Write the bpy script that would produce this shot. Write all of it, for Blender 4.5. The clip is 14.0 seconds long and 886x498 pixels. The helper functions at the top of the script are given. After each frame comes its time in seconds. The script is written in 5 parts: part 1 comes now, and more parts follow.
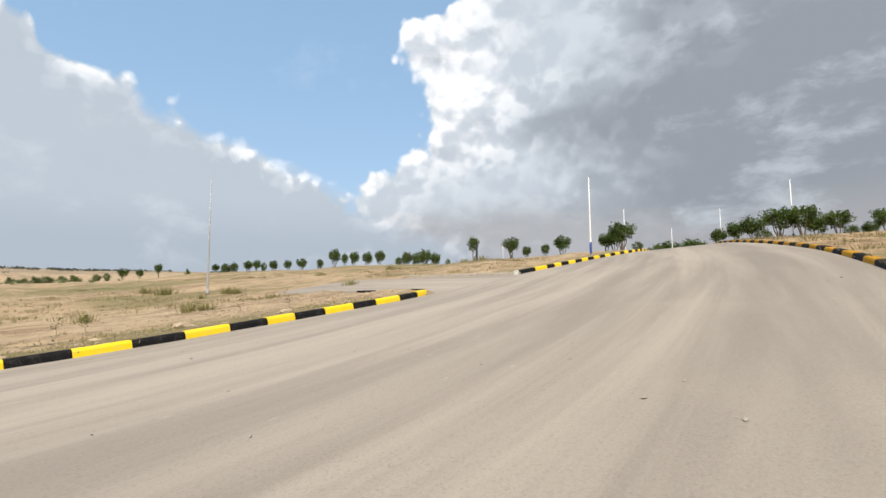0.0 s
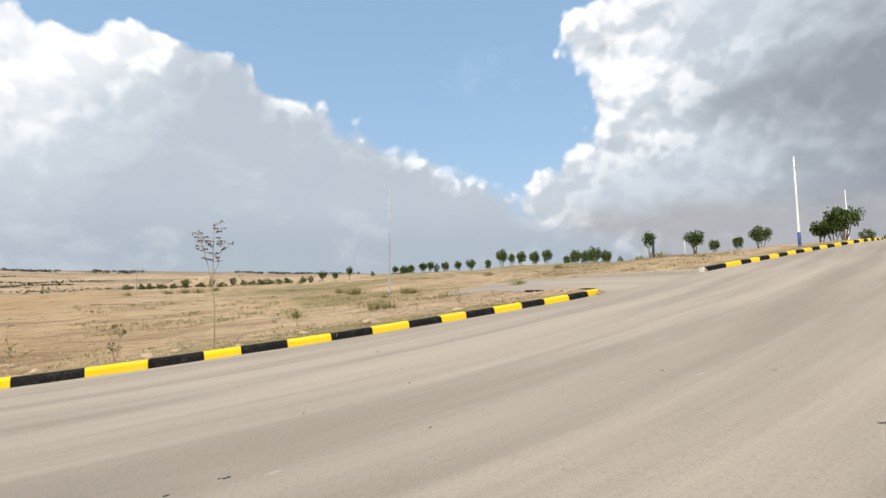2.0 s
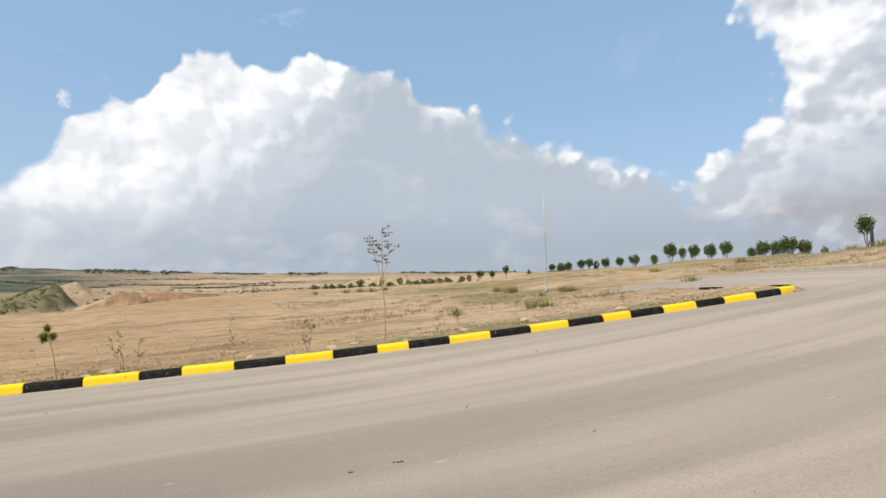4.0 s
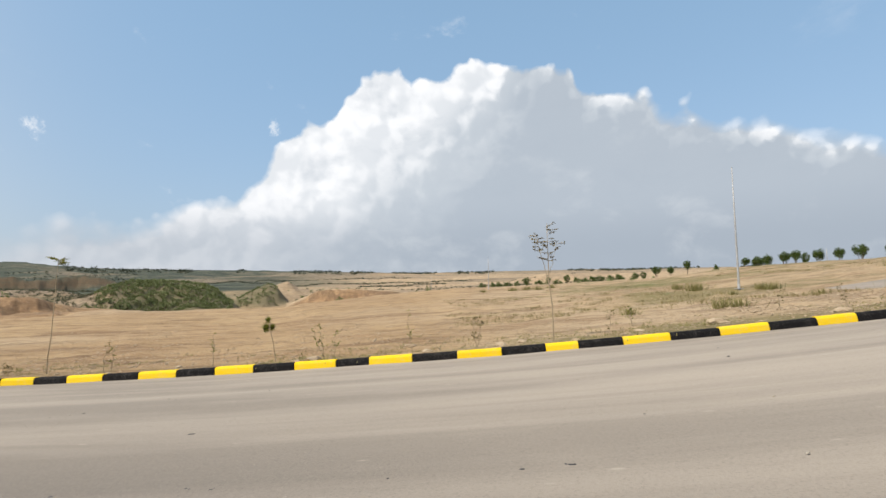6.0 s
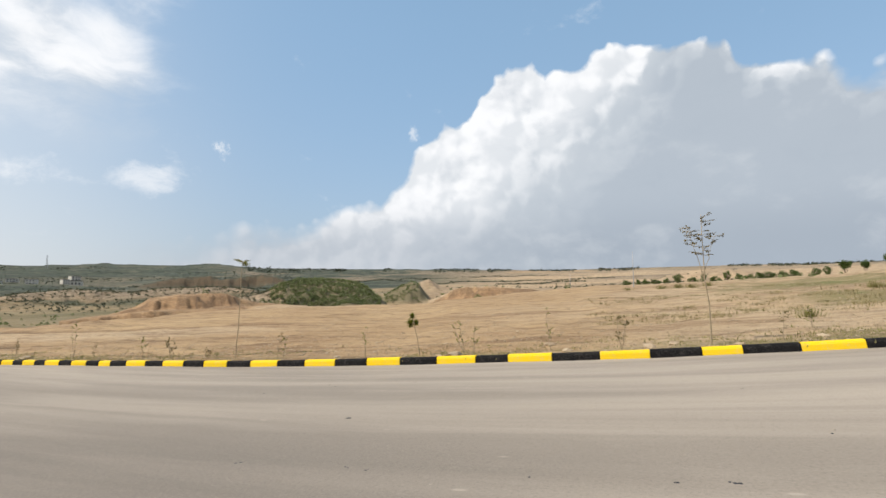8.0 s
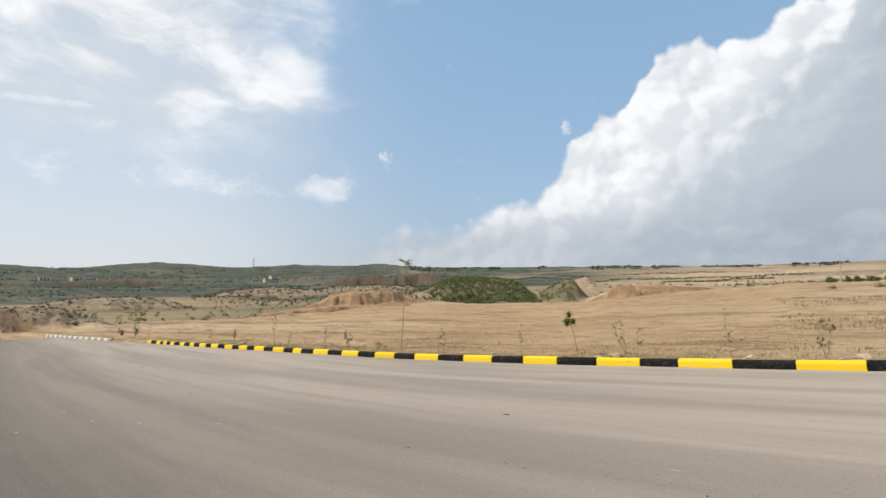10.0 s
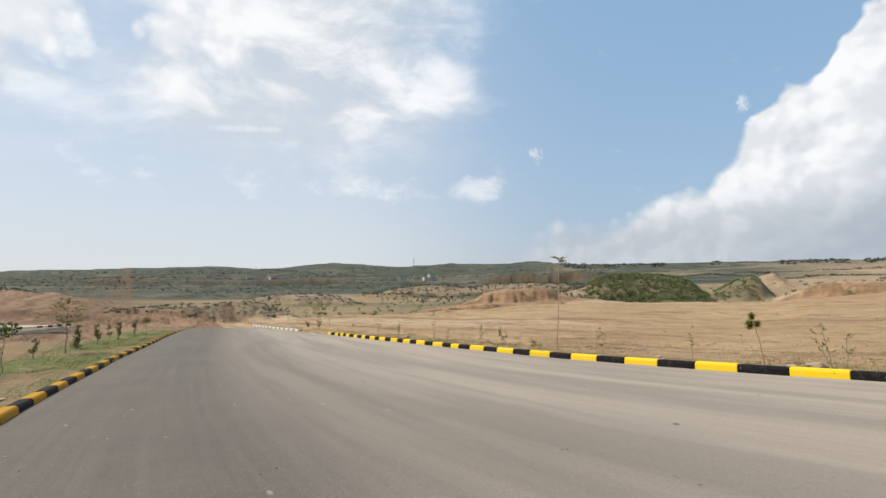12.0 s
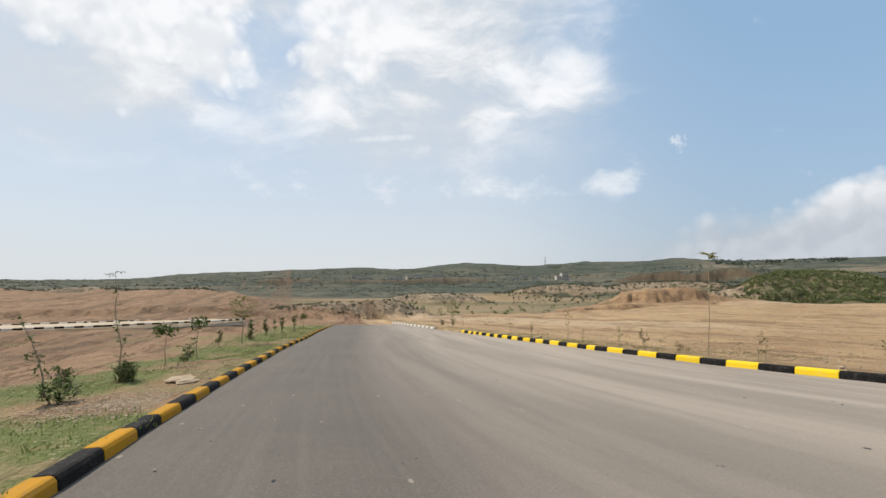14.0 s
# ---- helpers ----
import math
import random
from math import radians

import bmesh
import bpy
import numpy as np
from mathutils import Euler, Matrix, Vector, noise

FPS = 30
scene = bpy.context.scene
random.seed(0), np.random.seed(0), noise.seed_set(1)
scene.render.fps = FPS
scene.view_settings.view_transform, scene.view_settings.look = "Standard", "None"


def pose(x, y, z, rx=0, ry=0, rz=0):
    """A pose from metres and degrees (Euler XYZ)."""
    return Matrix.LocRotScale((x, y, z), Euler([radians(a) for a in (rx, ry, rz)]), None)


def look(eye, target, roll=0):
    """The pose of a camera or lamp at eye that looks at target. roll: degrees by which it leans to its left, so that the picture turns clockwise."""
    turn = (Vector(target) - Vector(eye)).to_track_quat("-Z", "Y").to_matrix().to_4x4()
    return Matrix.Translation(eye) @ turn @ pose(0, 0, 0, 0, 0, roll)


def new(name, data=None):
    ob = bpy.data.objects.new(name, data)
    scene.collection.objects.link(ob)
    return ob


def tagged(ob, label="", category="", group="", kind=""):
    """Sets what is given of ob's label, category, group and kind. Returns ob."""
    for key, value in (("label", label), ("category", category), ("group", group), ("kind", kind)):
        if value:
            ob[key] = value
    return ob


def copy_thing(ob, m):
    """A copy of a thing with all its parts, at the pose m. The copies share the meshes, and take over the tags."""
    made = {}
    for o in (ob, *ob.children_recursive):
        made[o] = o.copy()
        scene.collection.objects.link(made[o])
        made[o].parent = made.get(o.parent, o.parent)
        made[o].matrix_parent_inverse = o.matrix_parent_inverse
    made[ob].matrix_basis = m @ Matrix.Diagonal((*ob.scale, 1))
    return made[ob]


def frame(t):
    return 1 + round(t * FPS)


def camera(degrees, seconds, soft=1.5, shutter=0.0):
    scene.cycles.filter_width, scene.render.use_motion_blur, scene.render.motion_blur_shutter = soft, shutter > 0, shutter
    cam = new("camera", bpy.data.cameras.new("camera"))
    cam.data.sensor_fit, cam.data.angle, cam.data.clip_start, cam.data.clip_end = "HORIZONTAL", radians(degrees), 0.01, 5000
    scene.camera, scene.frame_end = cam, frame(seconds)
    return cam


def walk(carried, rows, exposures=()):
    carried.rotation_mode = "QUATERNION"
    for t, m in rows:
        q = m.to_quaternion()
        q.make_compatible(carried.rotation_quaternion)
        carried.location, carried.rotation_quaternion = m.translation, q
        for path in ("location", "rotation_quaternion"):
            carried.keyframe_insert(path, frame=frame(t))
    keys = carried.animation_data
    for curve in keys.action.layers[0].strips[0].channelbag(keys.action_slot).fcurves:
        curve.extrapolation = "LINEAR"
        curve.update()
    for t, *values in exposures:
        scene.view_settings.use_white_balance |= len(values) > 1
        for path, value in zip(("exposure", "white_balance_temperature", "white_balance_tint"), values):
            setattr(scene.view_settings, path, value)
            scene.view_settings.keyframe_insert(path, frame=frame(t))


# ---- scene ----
cam = camera(83.96, 14.0)
PATH = [
    (0.0, pose(0, 0, 1.35, 95.08, 0.32, -50.00)),
    (0.5, pose(0, 0, 1.35, 95.11, 0.33, -44.98)),
    (1.0, pose(0, 0, 1.35, 95.14, 0.40, -40.22)),
    (1.5, pose(0, 0, 1.35, 95.15, 0.29, -35.41)),
    (2.0, pose(0, 0, 1.35, 95.14, 0.35, -30.72)),
    (2.5, pose(0, 0, 1.35, 95.18, 0.39, -26.32)),
    (3.0, pose(0, 0, 1.35, 95.15, 0.51, -22.09)),
    (5.5, pose(0, 0, 1.35, 95.06, 0.47, 2.09)),
    (6.0, pose(0, 0, 1.35, 95.03, 0.51, 6.44)),
    (6.5, pose(0, 0, 1.35, 94.95, 0.45, 10.15)),
    (7.0, pose(0, 0, 1.35, 94.92, 0.41, 13.86)),
    (9.5, pose(0, 0, 1.35, 94.75, 0.24, 35.78)),
    (10.0, pose(0, 0, 1.35, 94.72, 0.21, 40.07)),
    (10.5, pose(0, 0, 1.35, 94.73, 0.22, 44.41)),
    (11.0, pose(0, 0, 1.35, 94.66, 0.19, 48.86)),
    (11.5, pose(0, 0, 1.35, 94.59, 0.12, 53.28)),
    (12.0, pose(0, 0, 1.35, 94.52, 0.16, 57.72)),
    (12.5, pose(0, 0, 1.35, 94.50, 0.15, 61.97)),
    (13.0, pose(0, 0, 1.35, 94.50, 0.10, 66.07)),
    (13.5, pose(0, 0, 1.35, 94.49, 0.17, 69.61)),
    (14.0, pose(0, 0, 1.35, 94.48, 0.22, 72.86)),
]
walk(cam, PATH, [(0.0, 0.1), (3.0, 0.02), (6.5, -0.05), (10.0, -0.1), (14.0, -0.12)])

# ---- world, sun ----
SUN_AZ, SUN_EL = -128.0, 50.0   # degrees clockwise from +Y, above the horizon


class Nodes:
    """Short spellings for building node trees."""

    def __init__(self, tree):
        self.t = tree
        tree.nodes.clear()

    def n(self, kind, **props):
        node = self.t.nodes.new(kind)
        for key, value in props.items():
            if key == "operation":
                node.operation = value
            elif key == "blend_type":
                node.blend_type = value
            elif key == "data_type":
                node.data_type = value
        return node

    def link(self, a, b):
        self.t.links.new(a, b)

    def put(self, socket, value):
        if isinstance(value, bpy.types.NodeSocket):
            self.link(value, socket)
        else:
            socket.default_value = value

    def m(self, op, a, b=0.0, c=0.0, clamp=False):
        node = self.n("ShaderNodeMath", operation=op)
        node.use_clamp = clamp
        for socket, value in zip(node.inputs, (a, b, c)):
            self.put(socket, value)
        return node.outputs[0]

    def v(self, op, a, b=(0, 0, 0), scale=1.0):
        node = self.n("ShaderNodeVectorMath", operation=op)
        self.put(node.inputs[0], a)
        self.put(node.inputs[1], b)
        self.put(node.inputs[3], scale)
        return node.outputs[0]

    def step(self, x, lo, hi, a=0.0, b=1.0):
        node = self.n("ShaderNodeMapRange")
        node.interpolation_type = "SMOOTHSTEP"
        for socket, value in zip(node.inputs[:5], (x, lo, hi, a, b)):
            self.put(socket, value)
        return node.outputs[0]

    def lin(self, x, lo, hi, a=0.0, b=1.0):
        node = self.n("ShaderNodeMapRange")
        for socket, value in zip(node.inputs[:5], (x, lo, hi, a, b)):
            self.put(socket, value)
        return node.outputs[0]

    def noise(self, vec, scale, detail=4.0, rough=0.55, dist=0.0):
        node = self.n("ShaderNodeTexNoise")
        self.put(node.inputs["Vector"], vec)
        self.put(node.inputs["Scale"], scale)
        node.inputs["Detail"].default_value = detail
        node.inputs["Roughness"].default_value = rough
        node.inputs["Distortion"].default_value = dist
        return node.outputs[0]

    def n_colour(self, vec, scale, detail):
        node = self.n("ShaderNodeTexNoise")
        self.put(node.inputs["Vector"], vec)
        node.inputs["Scale"].default_value = scale
        node.inputs["Detail"].default_value = detail
        return node.outputs[1]

    def cells(self, vec, scale, smooth=0.6):
        node = self.n("ShaderNodeTexVoronoi")
        node.feature = "SMOOTH_F1"
        self.put(node.inputs["Vector"], vec)
        self.put(node.inputs["Scale"], scale)
        node.inputs["Smoothness"].default_value = smooth
        return node.outputs["Distance"]

    def mix(self, f, a, b, mode="MIX"):
        node = self.n("ShaderNodeMix", data_type="RGBA", blend_type=mode)
        self.put(node.inputs[0], f)
        self.put(node.inputs[6], a if not isinstance(a, tuple) else (*a, 1.0)[:4])
        self.put(node.inputs[7], b if not isinstance(b, tuple) else (*b, 1.0)[:4])
        return node.outputs[2]

    def curve(self, x, knots):
        """A function of x through a few (position, value) knots, values in 0..1, positions rising."""
        lo, hi = knots[0][0], knots[-1][0]
        ramp = self.n("ShaderNodeValToRGB")
        self.put(ramp.inputs[0], self.lin(x, lo, hi))
        el = ramp.color_ramp.elements
        while len(el) < len(knots):
            el.new(0.5)
        for e, (p, value) in zip(el, knots):
            e.position = (p - lo) / (hi - lo)
            e.color = (value, value, value, 1)
        return ramp.outputs[0]


def make_world():
    world = bpy.data.worlds.new("world")
    scene.world = world
    world.use_nodes = True
    k = Nodes(world.node_tree)
    out = k.n("ShaderNodeOutputWorld")
    bg = k.n("ShaderNodeBackground")
    k.link(bg.outputs[0], out.inputs[0])
    sky = k.n("ShaderNodeTexSky")
    sky.sky_type = "NISHITA"
    sky.sun_disc = False
    sky.sun_elevation, sky.sun_rotation = radians(SUN_EL), radians(SUN_AZ)
    sky.altitude, sky.air_density, sky.dust_density, sky.ozone_density = 500, 1.0, 0.6, 1.6
    d = k.n("ShaderNodeTexCoord").outputs["Generated"]
    sep = k.n("ShaderNodeSeparateXYZ")
    k.link(d, sep.inputs[0])
    x, y, z = sep.outputs
    deg = 180 / math.pi
    az = k.m("MULTIPLY", k.m("ARCTAN2", x, y), deg)
    el = k.m("MULTIPLY", k.m("ARCSINE", z), deg)

    def lumps(v):
        fine = k.m("SUBTRACT", k.noise(v, 24.0, 6, 0.65), 0.5)
        puff = k.m("SUBTRACT", 0.42, k.cells(v, 13.0))
        puff2 = k.m("SUBTRACT", 0.42, k.cells(v, 33.0))
        puff3 = k.m("SUBTRACT", 0.42, k.cells(v, 74.0))
        return k.m("ADD", k.m("ADD", k.m("MULTIPLY", puff, 3.8), k.m("MULTIPLY", puff3, 0.55)), k.m("ADD", k.m("MULTIPLY", puff2, 1.9), k.m("MULTIPLY", fine, 1.3)))

    big = k.m("SUBTRACT", k.noise(d, 5.0, 6, 0.6), 0.5)
    slow = k.m("SUBTRACT", k.noise(k.v("MULTIPLY", d, (1.0, 1.0, 1.9)), 3.4, 3, 0.5), 0.5)
    warp = k.v("ADD", d, k.v("SCALE", k.v("SUBTRACT", k.n_colour(d, 9.0, 4), (0.5, 0.5, 0.5)), scale=0.05))
    billow = lumps(warp)
    # light and shade on the billows, the light coming from the south-west and above
    relief = k.m("SUBTRACT", billow, lumps(k.v("ADD", warp, (-0.016, -0.004, 0.016))))
    shade = k.step(relief, 1.0, -1.0, 0.0, 1.0)

    # clear sky, whitened by the haze near the horizon
    base = k.v("SCALE", sky.outputs[0], scale=SKY)
    base = k.mix(0.5, base, k.v("SCALE", AIR, scale=k.step(el, 28, 75, 1.0, 0.4)))
    west = k.step(az, -20, -70)
    low = k.m("POWER", 2.718, k.m("MULTIPLY", k.m("MAXIMUM", el, 0.0), k.lin(west, 0, 1, -0.095, -0.036)))
    base = k.mix(k.m("MULTIPLY", low, 0.98), base, k.mix(k.step(az, -38, -72), HAZE_NORTH, HAZE))
    # a veil over the western sky
    veil_n = k.noise(k.v("MULTIPLY", warp, (1.0, 1.0, 2.4)), 3.4, 9, 0.60, 0.25)
    drift = k.m("ADD", k.m("ADD", az, k.m("MULTIPLY", slow, 34.0)), k.m("MULTIPLY", big, 16.0))
    drift = k.m("ADD", drift, k.m("MULTIPLY", k.m("SUBTRACT", el, 22.0), -0.55))
    veil_az = k.curve(drift, [(-180, 0.80), (-112, 0.9), (-103, 0.9), (-96, 0.5), (-91, 0.3), (-86, 0.6), (-79, 0.8), (-66, 0.72), (-59, 0.5), (-50, 0.08), (-40, 0.0), (180, 0.0)])
    foot = k.step(k.m("ADD", el, k.m("MULTIPLY", big, 10.0)), 10.0, 19.0)
    veil = k.m("MULTIPLY", k.step(k.m("ADD", k.m("MULTIPLY", veil_n, 0.9), k.m("MULTIPLY", veil_az, 0.75)), 0.55, 1.15), foot)
    base = k.mix(k.m("MULTIPLY", veil, k.step(veil_n, 0.3, 0.62, 0.55, 1.0), clamp=True), base, k.mix(k.step(veil_n, 0.45, 0.68), VEIL, WHITE))
    # bright heaps in the veil, and small fair-weather puffs below it
    heap = k.m("ADD", k.m("MULTIPLY", k.step(k.m("ADD", el, k.m("MULTIPLY", slow, 10.0)), 15.0, 24.0), k.curve(az, [(-180, 0.4), (-112, 1.0), (-97, 0.95), (-92, 0.25), (-87, 0.85), (-81, 0.85), (-77, 0.1), (-66, 0.0), (180, 0.0)])), k.m("MULTIPLY", billow, 0.22))
    base = k.mix(k.m("MULTIPLY", k.step(heap, 0.36, 0.85), 0.95), base, k.mix(k.m("MULTIPLY", shade, 0.5), WHITE, VEIL))
    belt = k.m("MULTIPLY", k.curve(el, [(-90, 0.0), (8.5, 0.0), (11.0, 1.0), (12.2, 0.9), (14.5, 0.0), (90, 0.0)]), k.curve(az, [(-180, 0.3), (-100, 0.3), (-90, 0.5), (-70, 0.8), (-52, 0.9), (-47, 0.2), (-42, 0.0), (180, 0.0)]))
    belt = k.m("ADD", belt, k.m("MULTIPLY", k.m("SUBTRACT", k.noise(k.v("MULTIPLY", warp, (1, 1, 1.7)), 9.0, 6, 0.62), 0.48), 3.4))
    base = k.mix(k.m("MULTIPLY", k.step(belt, 0.55, 1.45), 0.6), base, WHITE)
    # one small puff by itself, and a thin streak
    spot = k.m("ADD", k.m("POWER", k.m("DIVIDE", k.m("ADD", az, 46.8), 0.95), 2.0), k.m("POWER", k.m("DIVIDE", k.m("SUBTRACT", el, 15.0), 1.1), 2.0))
    base = k.mix(k.m("MULTIPLY", k.step(k.m("SUBTRACT", k.m("MULTIPLY", k.noise(warp, 46.0, 6, 0.75), 5.5), spot), 1.9, 3.6), 0.7), base, WHITE)
    spot = k.m("ADD", k.m("POWER", k.m("DIVIDE", k.m("ADD", az, 80.0), 5.0), 2.0), k.m("POWER", k.m("DIVIDE", k.m("SUBTRACT", el, k.m("ADD", 17.0, k.m("MULTIPLY", k.m("ADD", az, 80.0), 0.08))), 0.5), 2.0))
    base = k.mix(k.m("MULTIPLY", k.step(k.m("SUBTRACT", k.m("MULTIPLY", k.noise(d, 30.0, 5, 0.7), 2.2), spot), 0.2, 1.4), 0.45), base, WHITE)

    spot = k.m("ADD", k.m("POWER", k.m("DIVIDE", k.m("ADD", az, 25.6), 0.8), 2.0), k.m("POWER", k.m("DIVIDE", k.m("SUBTRACT", el, 18.0), 1.0), 2.0))
    base = k.mix(k.m("MULTIPLY", k.step(k.m("SUBTRACT", k.m("MULTIPLY", k.noise(warp, 46.0, 6, 0.75), 5.5), spot), 1.9, 3.6), 0.7), base, WHITE)

    # the dark bank in the east
    edge = k.m("MULTIPLY", k.curve(el, [(-90, 0.40), (6.5, 0.40), (8.5, 0.40), (10.5, 0.375), (12.5, 0.405), (15.0, 0.445), (18, 0.458), (23.5, 0.47), (26, 0.445), (30, 0.458), (33, 0.53), (45, 0.66), (90, 0.9)]), 100.0)
    deep = k.m("ADD", k.m("SUBTRACT", az, edge), k.m("MULTIPLY", billow, 1.6))
    inB = k.m("MULTIPLY", k.step(deep, -0.6, 1.2), k.step(az, 175, 140))
    # sunlit flank, grey body, dark belly, paler foot
    flank = k.m("ADD", k.m("ADD", deep, k.m("MULTIPLY", slow, 26.0)), k.m("ADD", k.m("MULTIPLY", shade, 9.0), k.m("MULTIPLY", k.m("ABSOLUTE", k.m("SUBTRACT", el, 24.0)), 0.35)))
    colB = k.mix(k.step(flank, 4.0, 19.0), WHITE, PALE)
    colB = k.mix(k.m("MULTIPLY", shade, 0.42), colB, BLUEGREY)
    belly = k.m("ADD", k.m("ADD", az, k.m("MULTIPLY", slow, 46.0)), k.m("ADD", k.m("MULTIPLY", k.m("ABSOLUTE", k.m("SUBTRACT", el, 17.0)), -1.3), k.m("MULTIPLY", shade, 5.0)))
    colB = k.mix(k.step(belly, 50, 76), colB, DARK)
    colB = k.mix(k.m("MULTIPLY", k.step(k.m("ADD", el, k.m("MULTIPLY", slow, 8.0)), 11.5, 6.5), 0.8), colB, WARM_GREY)
    torn = k.m("SUBTRACT", k.noise(k.v("MULTIPLY", warp, (1.0, 1.0, 2.2)), 5.0, 7, 0.62), 0.5)
    colB = k.mix(k.step(torn, 0.02, 0.22, 0.0, 0.55), colB, PALE)
    colB = k.mix(k.step(torn, -0.04, -0.22, 0.0, 0.4), colB, DARK)
    base = k.mix(inB, base, colB)

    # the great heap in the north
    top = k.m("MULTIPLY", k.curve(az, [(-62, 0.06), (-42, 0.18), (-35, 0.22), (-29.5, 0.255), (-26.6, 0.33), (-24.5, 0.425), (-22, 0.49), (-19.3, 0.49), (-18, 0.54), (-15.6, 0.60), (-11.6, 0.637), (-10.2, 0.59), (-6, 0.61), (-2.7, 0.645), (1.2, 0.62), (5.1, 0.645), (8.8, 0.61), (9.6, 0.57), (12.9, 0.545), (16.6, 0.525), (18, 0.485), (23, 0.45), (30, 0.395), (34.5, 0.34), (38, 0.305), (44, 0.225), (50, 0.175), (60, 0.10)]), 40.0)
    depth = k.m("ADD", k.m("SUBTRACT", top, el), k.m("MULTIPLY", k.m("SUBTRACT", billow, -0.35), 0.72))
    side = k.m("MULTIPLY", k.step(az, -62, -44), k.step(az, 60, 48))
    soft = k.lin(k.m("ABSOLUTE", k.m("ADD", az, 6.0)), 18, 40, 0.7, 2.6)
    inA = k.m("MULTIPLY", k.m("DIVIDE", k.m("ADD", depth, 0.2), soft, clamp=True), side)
    reach = k.m("MINIMUM", k.m("MAXIMUM", k.m("SUBTRACT", 4.2, k.m("MULTIPLY", az, 0.52)), 1.6), 13.0)
    toneA = k.m("DIVIDE", k.m("ADD", k.m("ADD", depth, k.m("MULTIPLY", big, 7.0)), k.m("ADD", k.m("MULTIPLY", billow, -0.6), k.m("MULTIPLY", shade, 3.6))), reach)
    colA = k.mix(k.step(toneA, 0.55, 1.75), WHITE, PALE)
    colA = k.mix(k.m("MULTIPLY", k.step(toneA, 1.1, 3.2), 0.75), colA, BLUEGREY)
    colA = k.mix(k.m("MULTIPLY", shade, k.step(toneA, 1.6, 0.6, 0.0, 0.5)), colA, PALE)
    colA = k.mix(k.m("MULTIPLY", k.step(el, 11.0, 4.5), 0.6), colA, HAZE_GREY)
    drifted = k.m("SUBTRACT", k.noise(k.v("MULTIPLY", warp, (1.0, 1.0, 1.6)), 6.5, 7, 0.6), 0.5)
    colA = k.mix(k.step(drifted, 0.02, 0.24, 0.0, 0.35), colA, VEIL)
    colA = k.mix(k.step(drifted, -0.02, -0.22, 0.0, 0.35), colA, BLUEGREY)
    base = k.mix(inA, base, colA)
    # the ground's side of the sphere
    base = k.mix(k.step(el, -1.0, -4.0), base, (0.25, 0.22, 0.17))
    k.link(base, bg.inputs[0])
    bg.inputs[1].default_value = 1.0


SKY = 0.15
AIR = (0.40, 0.665, 0.93)
HAZE = (0.76, 0.785, 0.81)
HAZE_NORTH = (0.44, 0.51, 0.59)
HAZE_GREY = (0.385, 0.445, 0.525)
WARM_GREY = (0.40, 0.40, 0.42)
VEIL = (0.74, 0.78, 0.82)
WHITE = (1.04, 1.05, 1.07)
PALE = (0.63, 0.685, 0.745)
BLUEGREY = (0.46, 0.525, 0.605)
DARK = (0.30, 0.33, 0.375)
make_world()

sun = new("sun", bpy.data.lights.new("sun", "SUN"))
sun.data.energy, sun.data.angle, sun.data.color = 4.45, radians(0.6), (1.0, 0.895, 0.755)
sa, se = radians(SUN_AZ), radians(SUN_EL)
sun.matrix_world = look((math.sin(sa) * math.cos(se) * 50, math.cos(sa) * math.cos(se) * 50, math.sin(se) * 50), (0, 0, 0))


# ---- materials ----
def material(name, build, rough=0.9):
    mat = bpy.data.materials.new(name)
    mat.use_nodes = True
    k = Nodes(mat.node_tree)
    out = k.n("ShaderNodeOutputMaterial")
    bsdf = k.n("ShaderNodeBsdfPrincipled")
    k.link(bsdf.outputs[0], out.inputs[0])
    bsdf.inputs["Roughness"].default_value = rough
    bsdf.inputs["Specular IOR Level"].default_value = 0.25
    build(k, bsdf)
    return mat


def bump(k, bsdf, height, strength=0.5, distance=0.01):
    node = k.n("ShaderNodeBump")
    node.inputs["Strength"].default_value = strength
    node.inputs["Distance"].default_value = distance
    k.put(node.inputs["Height"], height)
    k.link(node.outputs[0], bsdf.inputs["Normal"])


def position(k):
    return k.n("ShaderNodeNewGeometry").outputs["Position"]


def weights(k, name):
    node = k.n("ShaderNodeAttribute")
    node.attribute_name = name
    sep = k.n("ShaderNodeSeparateColor")
    k.link(node.outputs["Color"], sep.inputs[0])
    return sep.outputs


